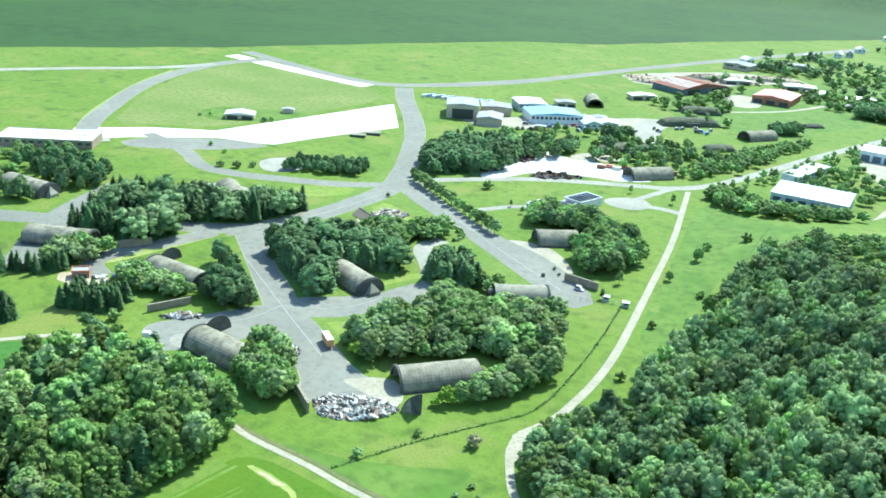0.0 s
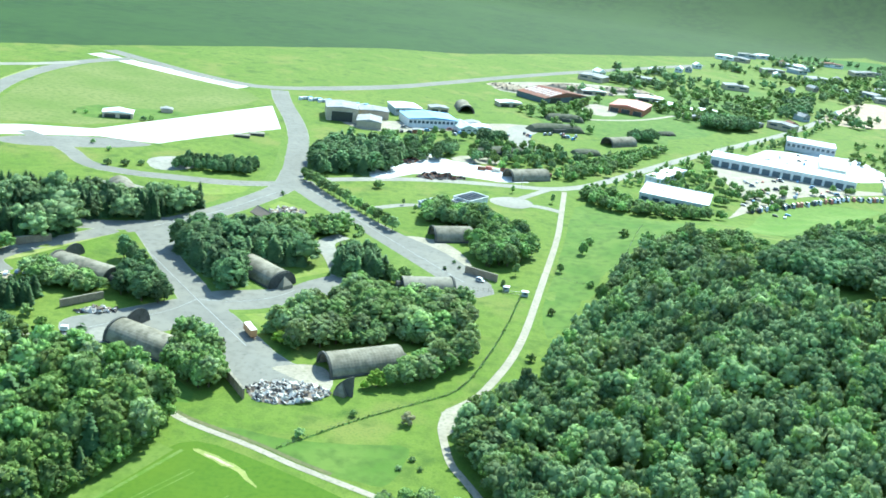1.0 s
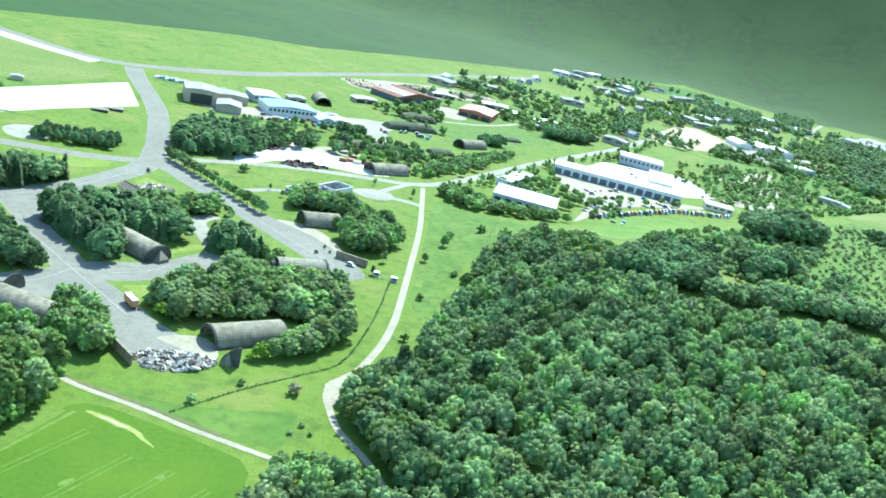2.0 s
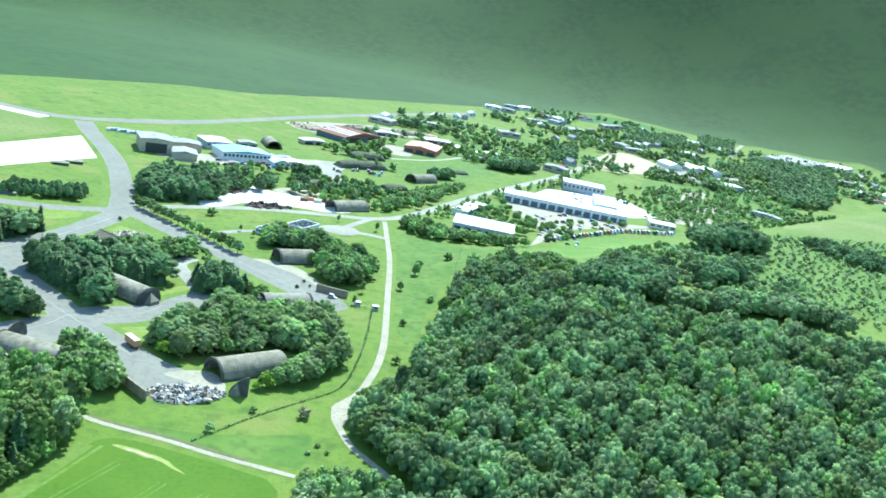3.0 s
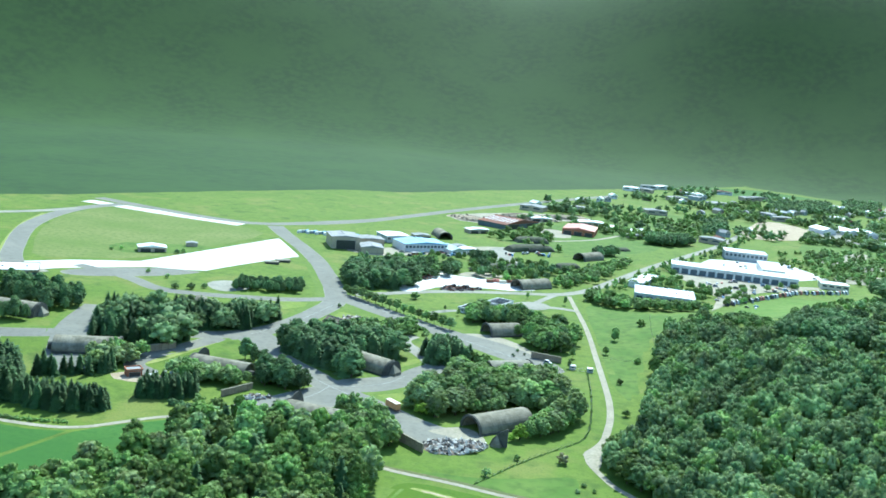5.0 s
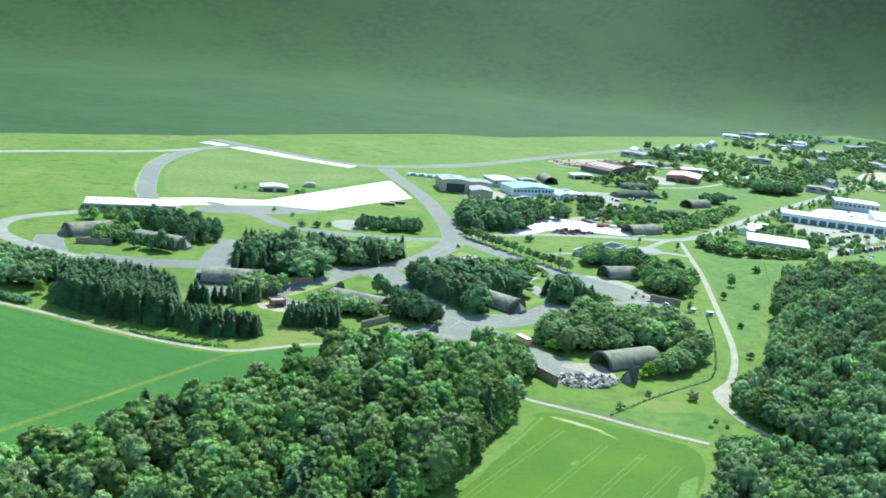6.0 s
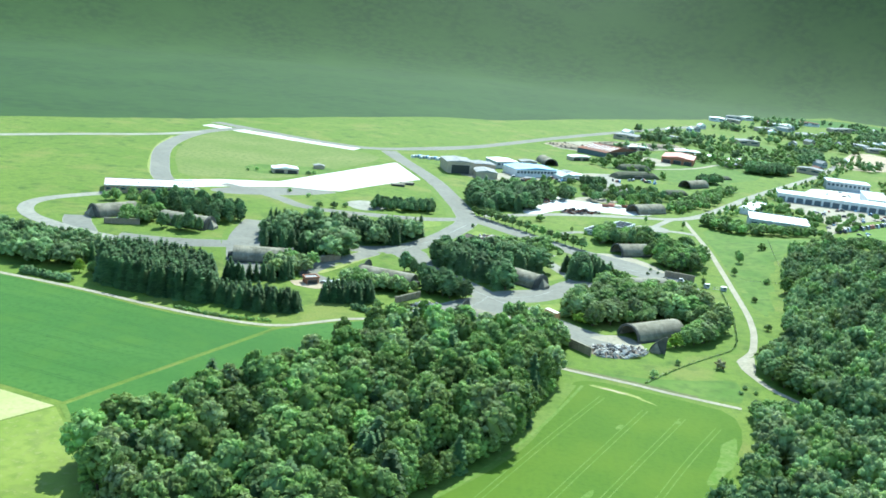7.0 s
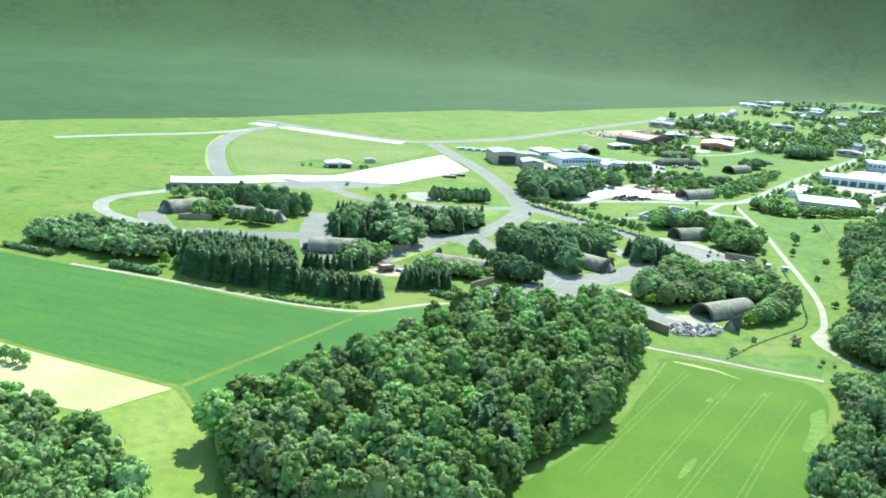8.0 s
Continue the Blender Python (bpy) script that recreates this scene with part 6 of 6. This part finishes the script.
for x, y, tn, w, d, h in ((37, 892, 31, 58, 17, 7.0), (41, 952, 20, 40, 16, 6.5), (-1, 766, 46, 54, 15, 5.0), (142, 958, 34, 20, 10, 3.5), (70, 812, 30, 26, 13, 4.5)):
    e = thing("earth_bunker", x, y, tn, label="long dark bunker overgrown with moss and grass", category="bunker", group="overgrown bunkers")
    part("mound", mound_shape(w, d, h), M["moss"], e)
    part("entrance", boxes((-w * 0.12, w * 0.12, -d / 2 - 0.6, -d / 2 + 1.6, -0.3, h * 0.5), bevel=0.08), M["dark_concrete"], e, "dark concrete entrance block")


def wheel(e, x, y, r=0.45):
    bm = bmesh.new()
    bmesh.ops.create_cone(bm, cap_ends=True, segments=14, radius1=r, radius2=r, depth=0.3, matrix=Matrix.Translation((x, y, r)) @ Matrix.Rotation(radians(90), 4, "Y"))
    w = part("wheel", bm, M["tyre"], e)
    bm = bmesh.new()
    bmesh.ops.create_cone(bm, cap_ends=True, segments=10, radius1=r * 0.55, radius2=r * 0.55, depth=0.34, matrix=Matrix.Translation((x, y, r)) @ Matrix.Rotation(radians(90), 4, "Y"))
    part("rim", bm, M["steel"], w)


t = thing("lorry_trailer", -50.5, 357.5, 42, label="orange box trailer with a cream roof parked on a taxiway", category="trailer")
part("box", boxes((-1.4, 1.4, -4.4, 4.4, 1.0, 4.0), bevel=0.06), M["orange"], t)
part("roof", boxes((-1.45, 1.45, -4.45, 4.45, 4.0, 4.15), bevel=0.03), M["cream"], t)
part("chassis", boxes((-1.0, 1.0, -4.3, 4.3, 0.7, 1.0), (-0.2, 0.2, -6.2, -4.3, 0.7, 0.9)), M["rust"], t)
for x in (-1.1, 1.1):
    for y in (-2.2, 2.0):
        wheel(t, x, y, 0.5)


def car(x, y, turn, paint, label, name="car", long=4.3, tall=1.45):
    e = thing(name, x, y, turn, lie(x, y) + 0.12, label=label, category=name, group="parked vehicles")
    l = long / 2
    part("body", prism([(-l, 0.35), (l, 0.35), (l, 0.75), (l * 0.55, 0.9), (l * 0.3, tall), (-l * 0.65, tall), (-l * 0.95, 0.95), (-l, 0.8)], -0.85, 0.85), M[paint], e)
    part("window_band", prism([(l * 0.50, 0.93), (l * 0.29, tall - 0.1), (-l * 0.62, tall - 0.1), (-l * 0.85, 0.95)], -0.87, 0.87), M["glass"], e)
    for xx in (-l * 0.6, l * 0.6):
        for s in (-0.75, 0.75):
            bm = bmesh.new()
            bmesh.ops.create_cone(bm, cap_ends=True, segments=12, radius1=0.32, radius2=0.32, depth=0.22, matrix=Matrix.Translation((xx, s, 0.32)) @ Matrix.Rotation(radians(90), 4, "X"))
            part("wheel", bm, M["tyre"], e)
    return e


PAINTS = (("wall_white", "white"), ("steel", "silver"), ("opening", "dark"), ("roof_red", "red"), ("wall_grey", "grey"), ("roof_blue", "blue"))
rng = np.random.default_rng(33)
car(31.5, 467.5, -17, "wall_white", "white van parked beside a brick wall", "van", 5.0, 2.1)
car(-325, 437, 30, "steel", "silver car parked before a shelter")
for k in range(5):
    p, w = PAINTS[int(rng.integers(2))]
    car(-176 + 3.4 * k, 368 + 2.6 * k + rng.uniform(-1, 1), rng.uniform(0, 180), "wall_white" if k % 2 else "steel", "pale car parked on a dirt yard")
for k in range(64):
    u, v = rng.uniform(), rng.uniform()
    x, y = (200 + 85 * u, 770 + 62 * v) if k < 36 else (190 + 40 * u, 700 + 50 * v) if k < 48 else (230 + 110 * u, 885 + 75 * v)
    p, w = PAINTS[int(rng.integers(len(PAINTS)))]
    big = rng.uniform() < 0.25
    car(x, y, rng.uniform(-10, 10) + (80 if k % 2 else -10), p, f"{w} {'van' if big else 'car'} parked in a depot yard", "van" if big else "car", 5.6 if big else 4.3, 2.4 if big else 1.45)
for k in range(34):
    # lorries drawn up along the lower edge of the depot yard
    t = k / 33
    p, w = (PAINTS[0], PAINTS[0], PAINTS[3], PAINTS[1], PAINTS[2])[int(rng.integers(5))]
    car(196 + 142 * t + rng.uniform(-1.5, 1.5), 704 + (86 * min(1.0, t * 1.7)) + 46 * max(0.0, t - 0.59) * 1.6 + rng.uniform(-1.5, 1.5), 100 + rng.uniform(-8, 8), p, f"{w} lorry parked along the edge of a depot yard", "lorry", 8.0, 3.2)
for k in range(26):
    x, y = rng.uniform(-90, 60), 0
    y = 842 + 0.55 * x + rng.uniform(-14, 14)
    p, w = PAINTS[int(rng.integers(len(PAINTS)))]
    car(x, y, rng.uniform(0, 180), p, f"{w} vehicle parked on an industrial yard", "van", 6.0, 2.4)
def container(x, y, turn, paint, label):
    e = thing("container", x, y, turn, label=label, category="container", group="stored containers")
    part("box", boxes((-3, 3, -1.22, 1.22, 0.1, 2.6), bevel=0.04), M[paint], e)
    part("door_bar", boxes((3.0, 3.06, -0.7, -0.6, 0.3, 2.4), (3.0, 3.06, 0.6, 0.7, 0.3, 2.4)), M["steel"], e)
for k in range(22):
    container(-195 + 2.7 * k * math.cos(0.1), 838 + 1.2 * k + (k % 3) * 3, 75, ("wall_white", "wall_grey", "roof_blue")[k % 3], "pale container stored in a row")
for k in range(10):
    container(-4 + 5.5 * k, 700 + 1.0 * k + (k % 2) * 4, 8, ("rust", "roof_red", "cream")[k % 3], "rusty container standing before a shelter")
for x, y, tn in ((46, 461, 8), (56, 458.5, 8)):
    e = thing("gate_booth", x, y, tn, label="small pale cabin beside the entry gate", category="booth", group="gate booths")
    part("wall", boxes((-1.6, 1.6, -1.1, 1.1, -0.2, 2.4), bevel=0.04), M["wall_grey"], e)
    part("roof", boxes((-1.8, 1.8, -1.3, 1.3, 2.4, 2.6), bevel=0.03), M["roof_white"], e)
    framed(e, "window", -0.9, 0.9, 1.2, 2.0, -1.15, M["glass"], 0.1)
e = thing("water_tank", -118.5, 329.0, 20, label="white box-shaped tank on a frame beside an apron", category="tank")
part("body", boxes((-1.5, 1.5, -1.1, 1.1, 0.5, 2.5), bevel=0.15), M["wall_white"], e)
part("skid", boxes((-1.5, -1.2, -1.0, 1.0, -0.1, 0.5), (1.2, 1.5, -1.0, 1.0, -0.1, 0.5)), M["rust"], e)


def mast(x, y, h, label):
    e = thing("mast", x, y, label=label, category="mast")
    bm = bmesh.new()
    bmesh.ops.create_cone(bm, cap_ends=True, segments=8, radius1=0.14, radius2=0.08, depth=h + 0.3, matrix=Matrix.Translation((0, 0, h / 2 - 0.15)))
    part("pole", bm, M["steel"], e)
    part("arm", boxes((-0.1, 1.4, -0.06, 0.06, h - 0.15, h)), M["steel"], e)
for x, y in ((-60, 628), (-22, 655), (30, 672), (140, 800), (190, 905)):
    mast(x, y, 8, "grey street lamp beside an access road")
